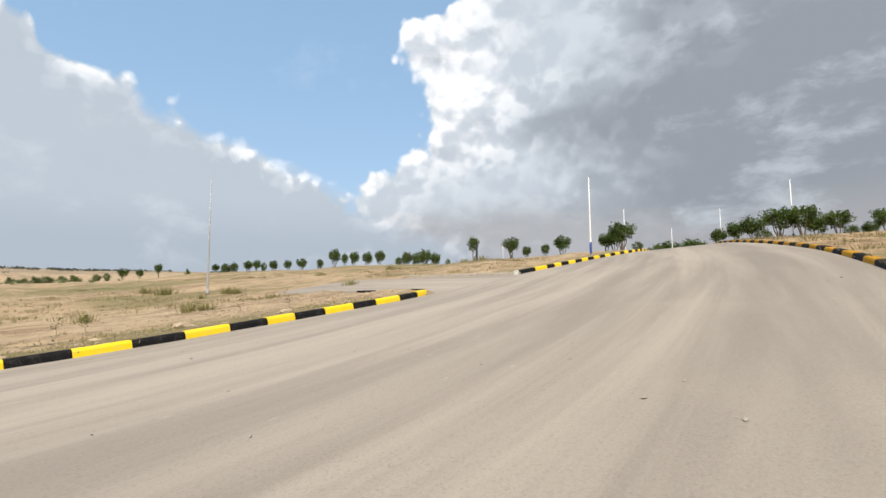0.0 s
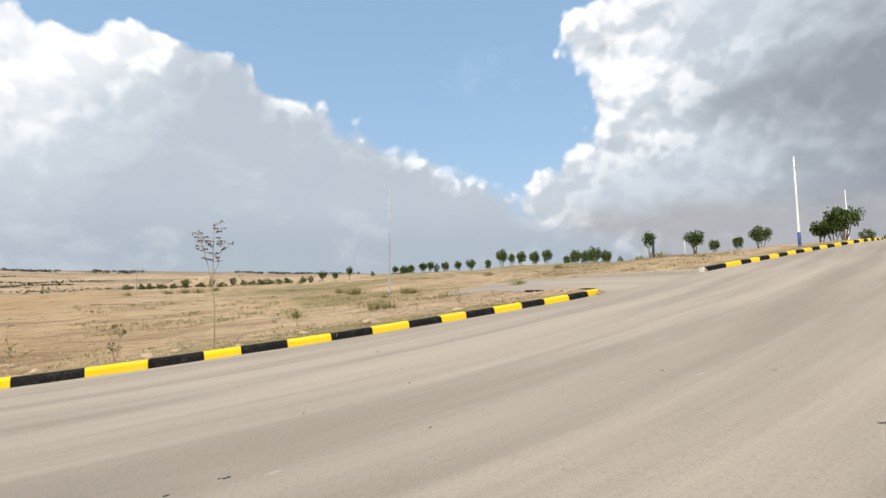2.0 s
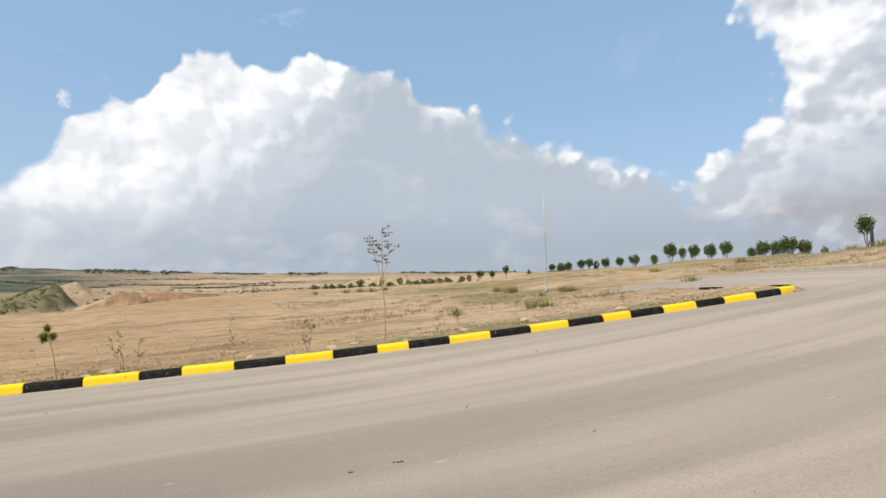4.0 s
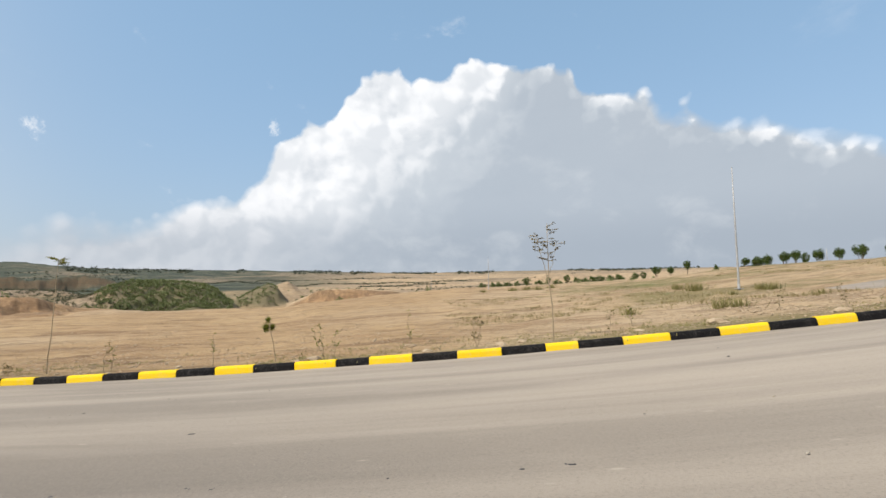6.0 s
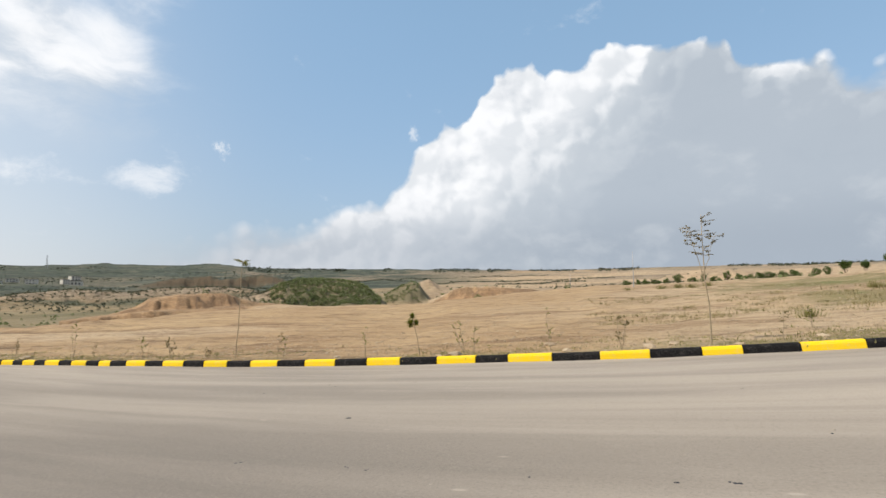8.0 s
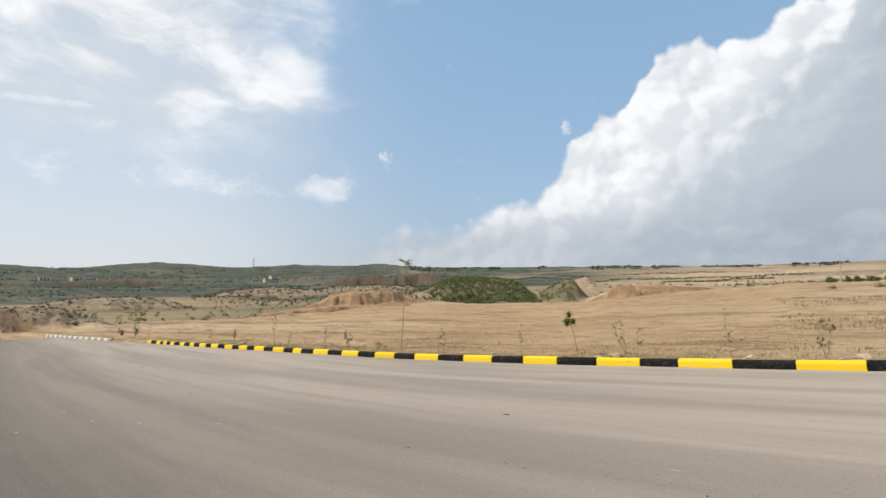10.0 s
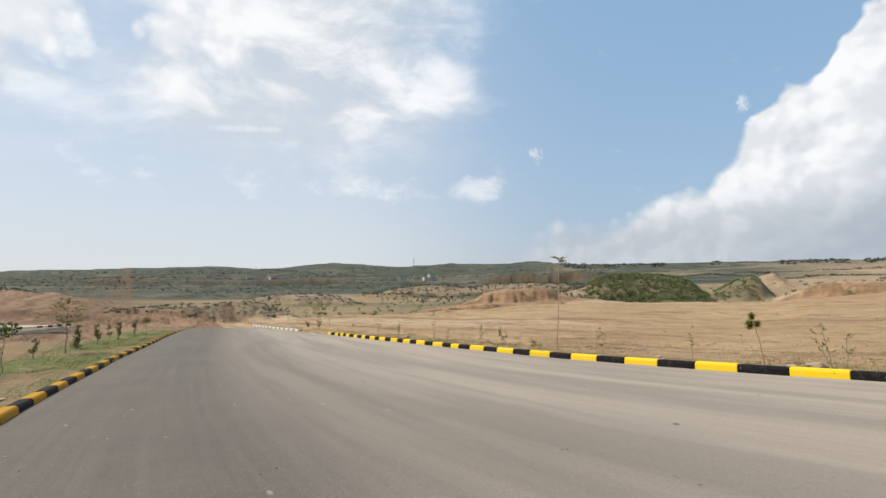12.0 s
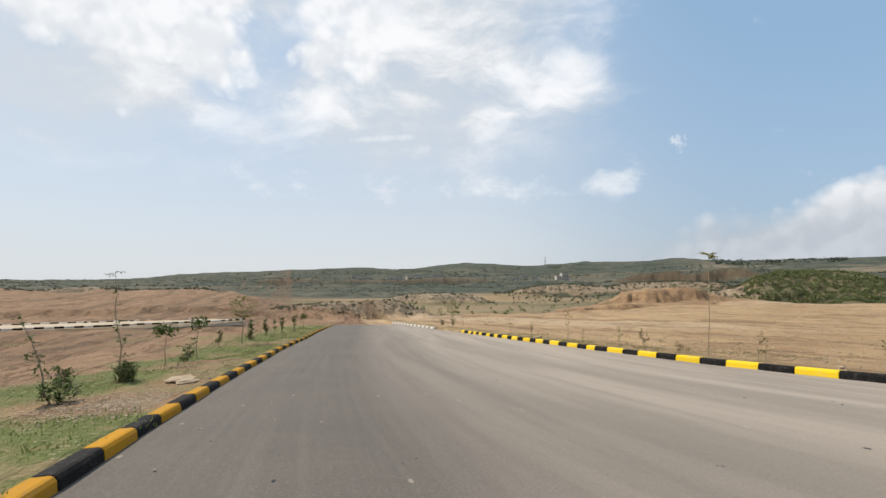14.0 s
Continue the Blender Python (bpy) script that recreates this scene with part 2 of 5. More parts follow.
def earth_look(k, bsdf):
    p = position(k)
    green, red, pale = weights(k, "cover")
    crop, scrub, dark_faces = weights(k, "cover_far")
    dry_bank, tilled, _ = weights(k, "cover_more")
    broad = k.noise(p, 0.06, 5, 0.6)
    mid = k.noise(p, 0.55, 6, 0.65)
    streak = k.noise(k.v("MULTIPLY", p, (0.12, 1.1, 0.5)), 1.0, 6, 0.62, 0.6)
    grit = k.noise(p, 9.0, 5, 0.7)
    col = k.mix(k.step(broad, 0.35, 0.68), (0.425, 0.295, 0.160), (0.525, 0.38, 0.212))
    col = k.mix(k.m("MULTIPLY", k.step(streak, 0.48, 0.72), 0.55), col, (0.31, 0.195, 0.11))
    col = k.mix(k.m("MULTIPLY", k.step(mid, 0.55, 0.75), 0.5), col, (0.52, 0.39, 0.26))
    col = k.mix(k.m("MULTIPLY", red, k.lin(mid, 0.2, 0.8, 0.5, 1.0)), col, (0.26, 0.145, 0.080))
    col = k.mix(k.m("MULTIPLY", pale, k.lin(mid, 0.3, 0.7, 0.5, 1.0)), col, (0.53, 0.42, 0.285))
    col = k.mix(k.m("MULTIPLY", tilled, 0.8), col, k.mix(k.step(mid, 0.35, 0.7), (0.235, 0.135, 0.080), (0.35, 0.225, 0.14)))
    furrow = k.noise(k.v("MULTIPLY", p, (0.10, 0.42, 1.0)), 1.0, 9, 0.72, 0.5)
    col = k.mix(k.m("MULTIPLY", k.step(furrow, 0.50, 0.60), 0.58), col, (0.215, 0.130, 0.070))
    clod = k.noise(k.v("MULTIPLY", p, (0.45, 1.1, 1.0)), 1.0, 9, 0.78)
    col = k.mix(k.m("MULTIPLY", k.step(clod, 0.54, 0.62), 0.62), col, (0.185, 0.118, 0.066))
    # ragged ruts and rills
    line = k.noise(k.v("MULTIPLY", p, (0.035, 0.30, 0.6)), 1.0, 7, 0.62, 0.2)
    rut = k.step(k.m("ABSOLUTE", k.m("SUBTRACT", line, 0.5)), 0.016, 0.004)
    rut2 = k.step(k.m("ABSOLUTE", k.m("SUBTRACT", k.noise(k.v("MULTIPLY", p, (0.05, 0.55, 0.6)), 1.0, 7, 0.66, 0.2), 0.47)), 0.012, 0.003)
    ruts = k.m("MULTIPLY", k.m("MAXIMUM", rut, rut2), k.m("MULTIPLY", k.lin(tilled, 0, 1, 0.35, 0.85), k.step(mid, 0.36, 0.5)))
    col = k.mix(ruts, col, (0.12, 0.072, 0.042))
    # dry grass, then green growth
    dry = k.step(k.m("ADD", k.m("MULTIPLY", green, 1.1), k.m("SUBTRACT", k.m("MULTIPLY", mid, 1.4), 0.72)), 0.30, 0.72)
    col = k.mix(k.m("MULTIPLY", dry, 0.85), col, k.mix(k.step(grit, 0.35, 0.65), (0.27, 0.22, 0.105), (0.17, 0.165, 0.065)))
    lush = k.step(k.m("ADD", k.m("MULTIPLY", green, 1.0), k.m("SUBTRACT", k.m("MULTIPLY", k.noise(p, 1.3, 6, 0.7), 1.6), 0.8)), 0.72, 1.0)
    col = k.mix(lush, col, k.mix(k.step(grit, 0.3, 0.7), (0.075, 0.115, 0.026), (0.155, 0.205, 0.05)))
    # far country: scrub, fields and bare banks
    tex = k.noise(k.v("MULTIPLY", p, (1.0, 1.0, 3.0)), 0.018, 9, 0.72)
    tex2 = k.noise(k.v("MULTIPLY", p, (1.0, 1.0, 6.0)), 0.11, 7, 0.7)
    bush = k.mix(k.step(tex2, 0.40, 0.58), (0.034, 0.046, 0.036), (0.076, 0.090, 0.066))
    bush = k.mix(k.m("MULTIPLY", k.step(tex, 0.53, 0.64), 0.6), bush, (0.17, 0.155, 0.115))
    strata = k.noise(k.v("MULTIPLY", p, (0.006, 0.006, 0.42)), 1.0, 6, 0.7)
    bush = k.mix(k.m("MULTIPLY", k.step(strata, 0.52, 0.60), 0.7), bush, (0.050, 0.062, 0.048))
    bush = k.mix(k.m("MULTIPLY", k.step(strata, 0.44, 0.38), 0.4), bush, (0.15, 0.14, 0.10))
    col = k.mix(k.m("MULTIPLY", scrub, k.step(k.m("ADD", tex2, k.m("MULTIPLY", scrub, 0.4)), 0.5, 0.75)), col, bush)
    up = k.n("ShaderNodeSeparateXYZ")
    k.link(k.n("ShaderNodeNewGeometry").outputs["True Normal"], up.inputs[0])
    # steep risers among the scrub get a darker green, shade painted by slope
    steep = k.step(up.outputs[2], 0.95, 0.80)
    col = k.mix(k.m("MULTIPLY", steep, k.m("MULTIPLY", scrub, 0.6)), col, (0.046, 0.054, 0.040))
    field = k.mix(k.step(tex, 0.4, 0.6), (0.105, 0.105, 0.055), (0.20, 0.17, 0.10))
    col = k.mix(crop, col, field)
    fleck = k.noise(p, 0.8, 6, 0.75)
    bank = k.mix(k.step(tex2, 0.38, 0.62), (0.19, 0.15, 0.105), (0.33, 0.265, 0.185))
    bank = k.mix(k.m("MULTIPLY", k.step(fleck, 0.52, 0.60), 0.7), bank, (0.070, 0.068, 0.042))
    col = k.mix(dry_bank, col, bank)
    # dark brown on steps, drains, gullies and bank faces, shade put into the colour
    col = k.mix(k.m("MULTIPLY", dark_faces, k.step(mid, 0.3, 0.55, 0.35, 1.0)), col, (0.15, 0.095, 0.058))
    crumb = k.noise(p, 5.5, 5, 0.8)
    bare = k.m("MULTIPLY", k.m("SUBTRACT", 1.0, scrub, clamp=True), k.m("SUBTRACT", 1.0, crop, clamp=True))
    col = k.mix(k.m("MULTIPLY", k.step(crumb, 0.57, 0.66), k.m("MULTIPLY", bare, 0.6)), col, (0.155, 0.105, 0.062))
    col = k.mix(k.m("MULTIPLY", k.step(crumb, 0.43, 0.35), k.m("MULTIPLY", bare, 0.45)), col, (0.56, 0.455, 0.335))
    stones = k.step(k.cells(p, 7.5, 0.1), 0.16, 0.07)
    col = k.mix(k.m("MULTIPLY", stones, k.m("MULTIPLY", bare, k.step(mid, 0.45, 0.6))), col, (0.55, 0.50, 0.43))
    col = k.mix(k.m("MULTIPLY", bare, k.lin(grit, 0.25, 0.75, 0.0, 0.35)), col, (0.23, 0.16, 0.10))
    k.link(col, bsdf.inputs["Base Color"])
    bump(k, bsdf, k.m("SUBTRACT", k.m("ADD", k.m("MULTIPLY", mid, 1.6), k.m("ADD", grit, k.m("MULTIPLY", streak, 1.5))), ruts), 0.9, 0.09)


def road_look(k, bsdf):
    p = position(k)
    track = weights(k, "lane")[0]
    along = k.n("ShaderNodeAttribute")
    along.attribute_name = "lane_xy"
    q = along.outputs["Vector"]
    broad = k.noise(k.v("MULTIPLY", q, (0.06, 0.9, 1.0)), 1.0, 5, 0.6, 0.4)
    thin = k.noise(k.v("MULTIPLY", q, (0.10, 5.0, 1.0)), 1.0, 6, 0.7, 0.3)
    patch = k.noise(p, 0.35, 6, 0.65)
    grit = k.noise(p, 60.0, 4, 0.8)
    col = k.mix(k.step(broad, 0.34, 0.66), (0.272, 0.238, 0.200), (0.395, 0.345, 0.288))
    col = k.mix(k.m("MULTIPLY", k.step(thin, 0.46, 0.7), 0.2), col, (0.27, 0.235, 0.198))
    col = k.mix(k.m("MULTIPLY", k.step(patch, 0.5, 0.75), 0.3), col, (0.42, 0.365, 0.30))
    dark = k.mix(k.m("MULTIPLY", k.step(thin, 0.4, 0.7), 0.4), (0.092, 0.083, 0.076), (0.145, 0.131, 0.118))
    col = k.mix(k.m("MULTIPLY", track, k.lin(patch, 0.2, 0.8, 0.85, 1.0), clamp=True), col, dark)
    col = k.mix(k.m("MULTIPLY", k.step(grit, 0.5, 0.72), 0.22), col, (0.14, 0.13, 0.12))
    col = k.mix(k.m("MULTIPLY", k.step(k.noise(p, 95.0, 3, 0.7), 0.56, 0.7), 0.22), col, (0.50, 0.44, 0.37))
    chips = k.noise(p, 38.0, 3, 0.8)
    col = k.mix(k.m("MULTIPLY", k.step(chips, 0.54, 0.64), 0.16), col, (0.42, 0.38, 0.33))
    col = k.mix(k.m("MULTIPLY", k.step(chips, 0.46, 0.36), 0.22), col, (0.07, 0.066, 0.062))
    spots = k.step(k.cells(k.v("MULTIPLY", q, (0.8, 2.2, 1.0)), 1.3, 0.05), 0.09, 0.03)
    col = k.mix(k.m("MULTIPLY", spots, 0.5), col, (0.47, 0.41, 0.34))
    k.link(col, bsdf.inputs["Base Color"])
    bsdf.inputs["Roughness"].default_value = 0.82
    bump(k, bsdf, k.m("ADD", k.m("MULTIPLY", grit, 0.6), k.m("MULTIPLY", k.noise(p, 28.0, 4, 0.75), 0.9)), 0.55, 0.010)


def painted(colour, worn, amount):
    def build(k, bsdf):
        p = position(k)
        info = k.n("ShaderNodeObjectInfo").outputs["Random"]
        n1 = k.noise(p, 5.0, 6, 0.7)
        n2 = k.noise(k.v("MULTIPLY", p, (1, 1, 3)), 22.0, 5, 0.75)
        wear = k.m("MULTIPLY", k.step(k.m("ADD", n2, k.m("MULTIPLY", n1, 0.7)), 0.84, 1.06), amount)
        tint = k.mix(k.m("MULTIPLY", info, 0.35), colour, tuple(c * 0.72 for c in colour))
        k.link(k.mix(wear, tint, worn), bsdf.inputs["Base Color"])
        bsdf.inputs["Roughness"].default_value = 0.8
        bsdf.inputs["Specular IOR Level"].default_value = 0.12
        bump(k, bsdf, k.m("ADD", n1, n2), 0.4, 0.008)
    return build


def plain(colour, other, scale, rough=0.9, metal=0.0, depth=0.01):
    def build(k, bsdf):
        p = position(k)
        n1 = k.noise(p, scale, 5, 0.65)
        n2 = k.noise(p, scale * 7, 4, 0.7)
        col = k.mix(k.step(k.m("ADD", k.m("MULTIPLY", n1, 0.7), k.m("MULTIPLY", n2, 0.3)), 0.36, 0.64), colour, other)
        k.link(col, bsdf.inputs["Base Color"])
        bsdf.inputs["Roughness"].default_value = rough
        bsdf.inputs["Metallic"].default_value = metal
        bump(k, bsdf, n2, 0.5, depth)
    return build


def leafy(dark, light):
    def build(k, bsdf):
        g = k.n("ShaderNodeNewGeometry")
        r = g.outputs["Random Per Island"]
        info = k.n("ShaderNodeObjectInfo").outputs["Random"]
        col = k.mix(r, dark, light)
        col = k.mix(k.m("MULTIPLY", info, 0.35), col, tuple(c * 0.62 for c in light))
        k.link(col, bsdf.inputs["Base Color"])
        bsdf.inputs["Roughness"].default_value = 0.6
        tr = k.n("ShaderNodeBsdfTranslucent")
        k.link(col, tr.inputs[0])
        mixer = k.n("ShaderNodeMixShader")
        mixer.inputs[0].default_value = 0.25
        out = [n for n in k.t.nodes if n.type == "OUTPUT_MATERIAL"][0]
        k.link(bsdf.outputs[0], mixer.inputs[1])
        k.link(tr.outputs[0], mixer.inputs[2])
        k.link(mixer.outputs[0], out.inputs[0])
    return build


EARTH = material("earth", earth_look, 0.95)
ASPHALT = material("dusty asphalt", road_look)
YELLOW = material("yellow paint", painted((0.88, 0.61, 0.016), (0.60, 0.48, 0.28), 0.45), 0.6)
# darker orange copy of the yellow for the south kerb, its shade in the colour
SHADED_YELLOW = material("shaded yellow paint", painted((0.50, 0.25, 0.012), (0.30, 0.20, 0.10), 0.55), 0.6)
BLACK = material("black paint", painted((0.010, 0.010, 0.011), (0.085, 0.08, 0.075), 0.5), 0.6)
WHITE_PAINT = material("white paint", painted((0.72, 0.70, 0.66), (0.42, 0.38, 0.32), 0.7), 0.6)
DUST = material("dusty earth", plain((0.40, 0.325, 0.235), (0.52, 0.44, 0.33), 0.8, 0.95))
CONCRETE = material("bare concrete", plain((0.28, 0.25, 0.21), (0.38, 0.345, 0.29), 6.0))
STEEL = material("galvanised steel", plain((0.34, 0.35, 0.36), (0.44, 0.45, 0.46), 4.0, 0.6, 0.25, 0.001))
WHITE_STEEL = material("white enamel", plain((0.78, 0.78, 0.78), (0.70, 0.70, 0.69), 3.0, 0.4, 0.0, 0.001))
BLUE_STEEL = material("blue enamel", plain((0.03, 0.055, 0.20), (0.05, 0.08, 0.24), 3.0, 0.4, 0.0, 0.001))
BARK = material("bark", plain((0.13, 0.095, 0.065), (0.22, 0.17, 0.12), 14.0))
PALE_BARK = material("pale bark", plain((0.30, 0.24, 0.16), (0.40, 0.33, 0.23), 14.0))
DARK_POST = material("dark post", plain((0.03, 0.035, 0.045), (0.06, 0.065, 0.075), 8.0))
LEAF = material("tree leaf", leafy((0.045, 0.082, 0.018), (0.125, 0.185, 0.042)))
LEAF_YELLOW = material("yellow green leaf", leafy((0.12, 0.15, 0.025), (0.27, 0.27, 0.05)))
LEAF_DRY = material("dry leaf", leafy((0.14, 0.11, 0.045), (0.24, 0.20, 0.08)))
LEAF_SCRUB = material("scrub leaf", leafy((0.105, 0.145, 0.052), (0.23, 0.26, 0.11)))
LEAF_FAR = material("far leaf", leafy((0.045, 0.058, 0.038), (0.085, 0.098, 0.062)))
LEAF_BANK = material("dusty scrub leaf", leafy((0.070, 0.080, 0.045), (0.16, 0.16, 0.10)))
BLADE = material("grass blade", leafy((0.14, 0.20, 0.04), (0.30, 0.33, 0.09)))
BLADE_TAN = material("yellowing grass", leafy((0.20, 0.20, 0.07), (0.38, 0.34, 0.15)))
BLADE_DRY = material("dry grass", leafy((0.26, 0.22, 0.10), (0.40, 0.34, 0.18)))
STONE = material("field stone", plain((0.33, 0.25, 0.165), (0.48, 0.39, 0.28), 8.0))
RENDERED = material("whitewashed wall", plain((0.70, 0.68, 0.63), (0.58, 0.55, 0.50), 0.6))


# ---- the lie of the land ----
def table(x, knots):
    """Smooth curve through (position, value) knots."""
    kx = np.array([a for a, _ in knots], float)
    ky = np.array([b for _, b in knots], float)
    g = np.arange(kx[0] - 20, kx[-1] + 20, 0.25)
    s = np.interp(g, kx, ky)
    w = np.exp(-0.5 * (np.arange(-24, 25) / 8.0) ** 2)
    s = np.convolve(np.pad(s, 24, mode="edge"), w / w.sum(), mode="valid")
    return np.interp(x, g, s)


PROFILE = [(-400, -9.0), (-120, -4.6), (-80, -3.55), (-58, -2.9), (-41.6, -2.27), (-34.5, -1.95), (-25.8, -1.59), (-16, -1.17), (-12, -0.99), (-6.1, -0.62), (0, -0.18), (4, 0.19), (9, 0.75), (13, 1.2), (19.8, 2.2), (24.5, 2.8), (30, 3.5), (36.2, 4.26), (42, 4.75), (60, 5.5), (100, 6.5), (400, 12.0)]
NEAR_EDGE = [(-80, 9.5), (-47, 3.4), (-38, 2.0), (-29.7, 1.0), (-21.6, -0.25), (-15.3, -0.96), (-11.9, -1.31), (-9.2, -1.5), (-5.8, -1.73), (-2, -1.8), (5, -1.45), (13.2, -0.46), (18.8, 0.8), (24, 2.2), (30, 4.1), (38, 6.9), (60, 14.0), (110, 30.0)]
FAR_EDGE = [(-120, 12.0), (36, 12.0), (44, 13.4), (60, 19.0), (110, 38.0)]
FALL = [(-60, 0.02), (2, 0.02), (14, 0.048), (40, 0.048), (110, 0.03)]


def road_z(x, y):
    return table(x, PROFILE) + table(x, FALL) * (12.0 - y)


def lattice(x, y, scale, seed):
    """Value noise in -1..1."""
    x, y = np.asarray(x) / scale, np.asarray(y) / scale
    xi, yi = np.floor(x).astype(np.int64), np.floor(y).astype(np.int64)
    fx, fy = x - xi, y - yi
    fx, fy = fx * fx * (3 - 2 * fx), fy * fy * (3 - 2 * fy)

    def h(a, b):
        v = np.sin(a * 127.1 + b * 311.7 + seed * 74.7) * 43758.5453
        return (v - np.floor(v)) * 2 - 1
    return (h(xi, yi) * (1 - fx) + h(xi + 1, yi) * fx) * (1 - fy) + (h(xi, yi + 1) * (1 - fx) + h(xi + 1, yi + 1) * fx) * fy


def rough(x, y, scale, seed, octaves=4):
    out, amp = 0.0, 1.0
    for i in range(octaves):
        out = out + lattice(x, y, scale / 2 ** i, seed + i) * amp
        amp *= 0.5
    return out


def ease(v, lo, hi):
    u = np.clip((v - lo) / (hi - lo), 0, 1)
    return u * u * (3 - 2 * u)


# bearing (degrees from +Y): height of the skyline in degrees, and how far the levelled plain reaches
SKYLINE = [(-180, 1.0), (-112, 0.8), (-105, 1.0), (-101, 1.5), (-91, 2.0), (-82, 2.4), (-78, 2.05), (-70.5, 2.9), (-62.7, 2.45), (-57, 2.8), (-50, 2.75), (-46.8, 3.05), (-42.7, 2.55), (-31, 2.5), (-20, 2.5), (-10, 2.25), (0, 2.4), (10, 2.4), (20, 2.2), (30, 2.3), (38, 2.5), (50, 3.2), (60, 3.5), (72, 4.0), (95, 3.6), (120, 3), (180, 1.0)]
REACH = [(-180, 60), (-118, 125), (-104, 122), (-95, 118), (-88, 112), (-84, 100), (-81, 80), (-73, 71), (-60, 69), (-53, 74), (-47, 84), (-40, 82), (-31, 78), (-24, 74), (-16, 92), (-10, 104), (-4, 108), (4, 110), (20, 120), (60, 150), (180, 150)]
BEARINGS = (-180, -118, -106, -98, -92, -84, -76, -68, -60, -52, -46, -40, -34, -28, -22, -16, -10, -4, 3, 10, 20, 30, 38, 50, 60, 72, 95, 120, 180)


def contour(*angles):
    return list(zip(BEARINGS, angles))


# the far country: angle of the ground seen from the road, distance by distance
COUNTRY = [
    (100, contour(-1.0, -1.2, -1.2, -2.0, -3.0, -3.4, -3.6, -3.7, -3.7, -3.6, -3.3, -2.6, -2.4, -2.1, -1.8, -1.2, -0.7, -0.3, 0.3, 0.7, 1.2, 1.8, 2.1, 2.8, 3.2, 3.7, 3.3, 2.5, 0.5)),
    (135, contour(-1.0, -1.0, -1.0, -1.6, -2.5, -2.8, -2.9, -2.9, -2.9, -2.9, -2.8, -2.2, -2.0, -1.6, -1.2, -0.6, -0.25, 0.05, 0.3, 0.6, 1.4, 1.9, 2.2, 2.9, 3.3, 3.8, 3.4, 2.5, 0.5)),
    (200, contour(-0.6, -0.6, -0.6, -1.3, -1.9, -2.1, -2.2, -2.2, -2.2, -2.1, -1.9, -1.3, -1.0, -0.8, -0.3, 0.0, 0.15, 0.3, 0.5, 0.9, 1.5, 2.0, 2.3, 2.9, 3.3, 3.9, 3.4, 2.5, 0.5)),
    (330, contour(-0.3, -0.3, -0.4, -1.0, -1.3, -1.4, -1.4, -1.35, -1.3, -1.2, -0.9, -0.4, -0.1, 0.3, 0.5, 0.7, 0.8, 0.9, 1.1, 1.35, 1.7, 2.0, 2.3, 2.9, 3.3, 3.9, 3.4, 2.5, 0.5)),
    (430, contour(0.0, 0.0, 0.0, -0.5, -0.9, -1.0, -0.9, -0.5, -0.1, 0.0, 0.2, 0.5, 0.6, 0.8, 0.9, 1.0, 1.2, 1.3, 1.5, 1.7, 1.9, 2.1, 2.3, 2.9, 3.3, 3.9, 3.4, 2.5, 0.5)),
    (540, contour(0.2, 0.2, 0.2, 0.0, -0.2, -0.3, -0.2, 0.1, 0.4, 0.5, 0.9, 1.1, 1.1, 1.2, 1.25, 1.3, 1.5, 1.5, 1.7, 1.85, 2.0, 2.1, 2.3, 2.9, 3.3, 3.9, 3.4, 2.5, 0.5)),
    (640, contour(0.3, 0.3, 0.4, 0.75, 0.95, 1.0, 0.95, 0.8, 0.8, 1.0, 1.4, 1.5, 1.4, 1.5, 1.5, 1.6, 1.7, 1.7, 1.85, 1.95, 2.05, 2.1, 2.3, 2.9, 3.3, 3.9, 3.4, 2.5, 0.5)),
    (760, contour(0.3, 0.3, 0.4, 0.7, 0.85, 0.9, 0.9, 0.95, 1.2, 1.2, 1.4, 1.6, 1.6, 1.7, 1.7, 1.8, 1.8, 1.8, 1.9, 2.0, 2.1, 2.15, 2.3, 2.9, 3.3, 3.9, 3.4, 2.5, 0.5)),
    (1050, contour(0.5, 0.5, 0.7, 1.2, 1.5, 1.7, 1.6, 1.9, 2.0, 2.1, 2.2, 2.2, 2.1, 2.15, 2.1, 2.1, 2.05, 2.0, 2.1, 2.15, 2.2, 2.2, 2.4, 3.0, 3.4, 3.9, 3.5, 2.5, 0.5)),
    (1400, None),
]
COUNTRY[-1] = (1400, SKYLINE)
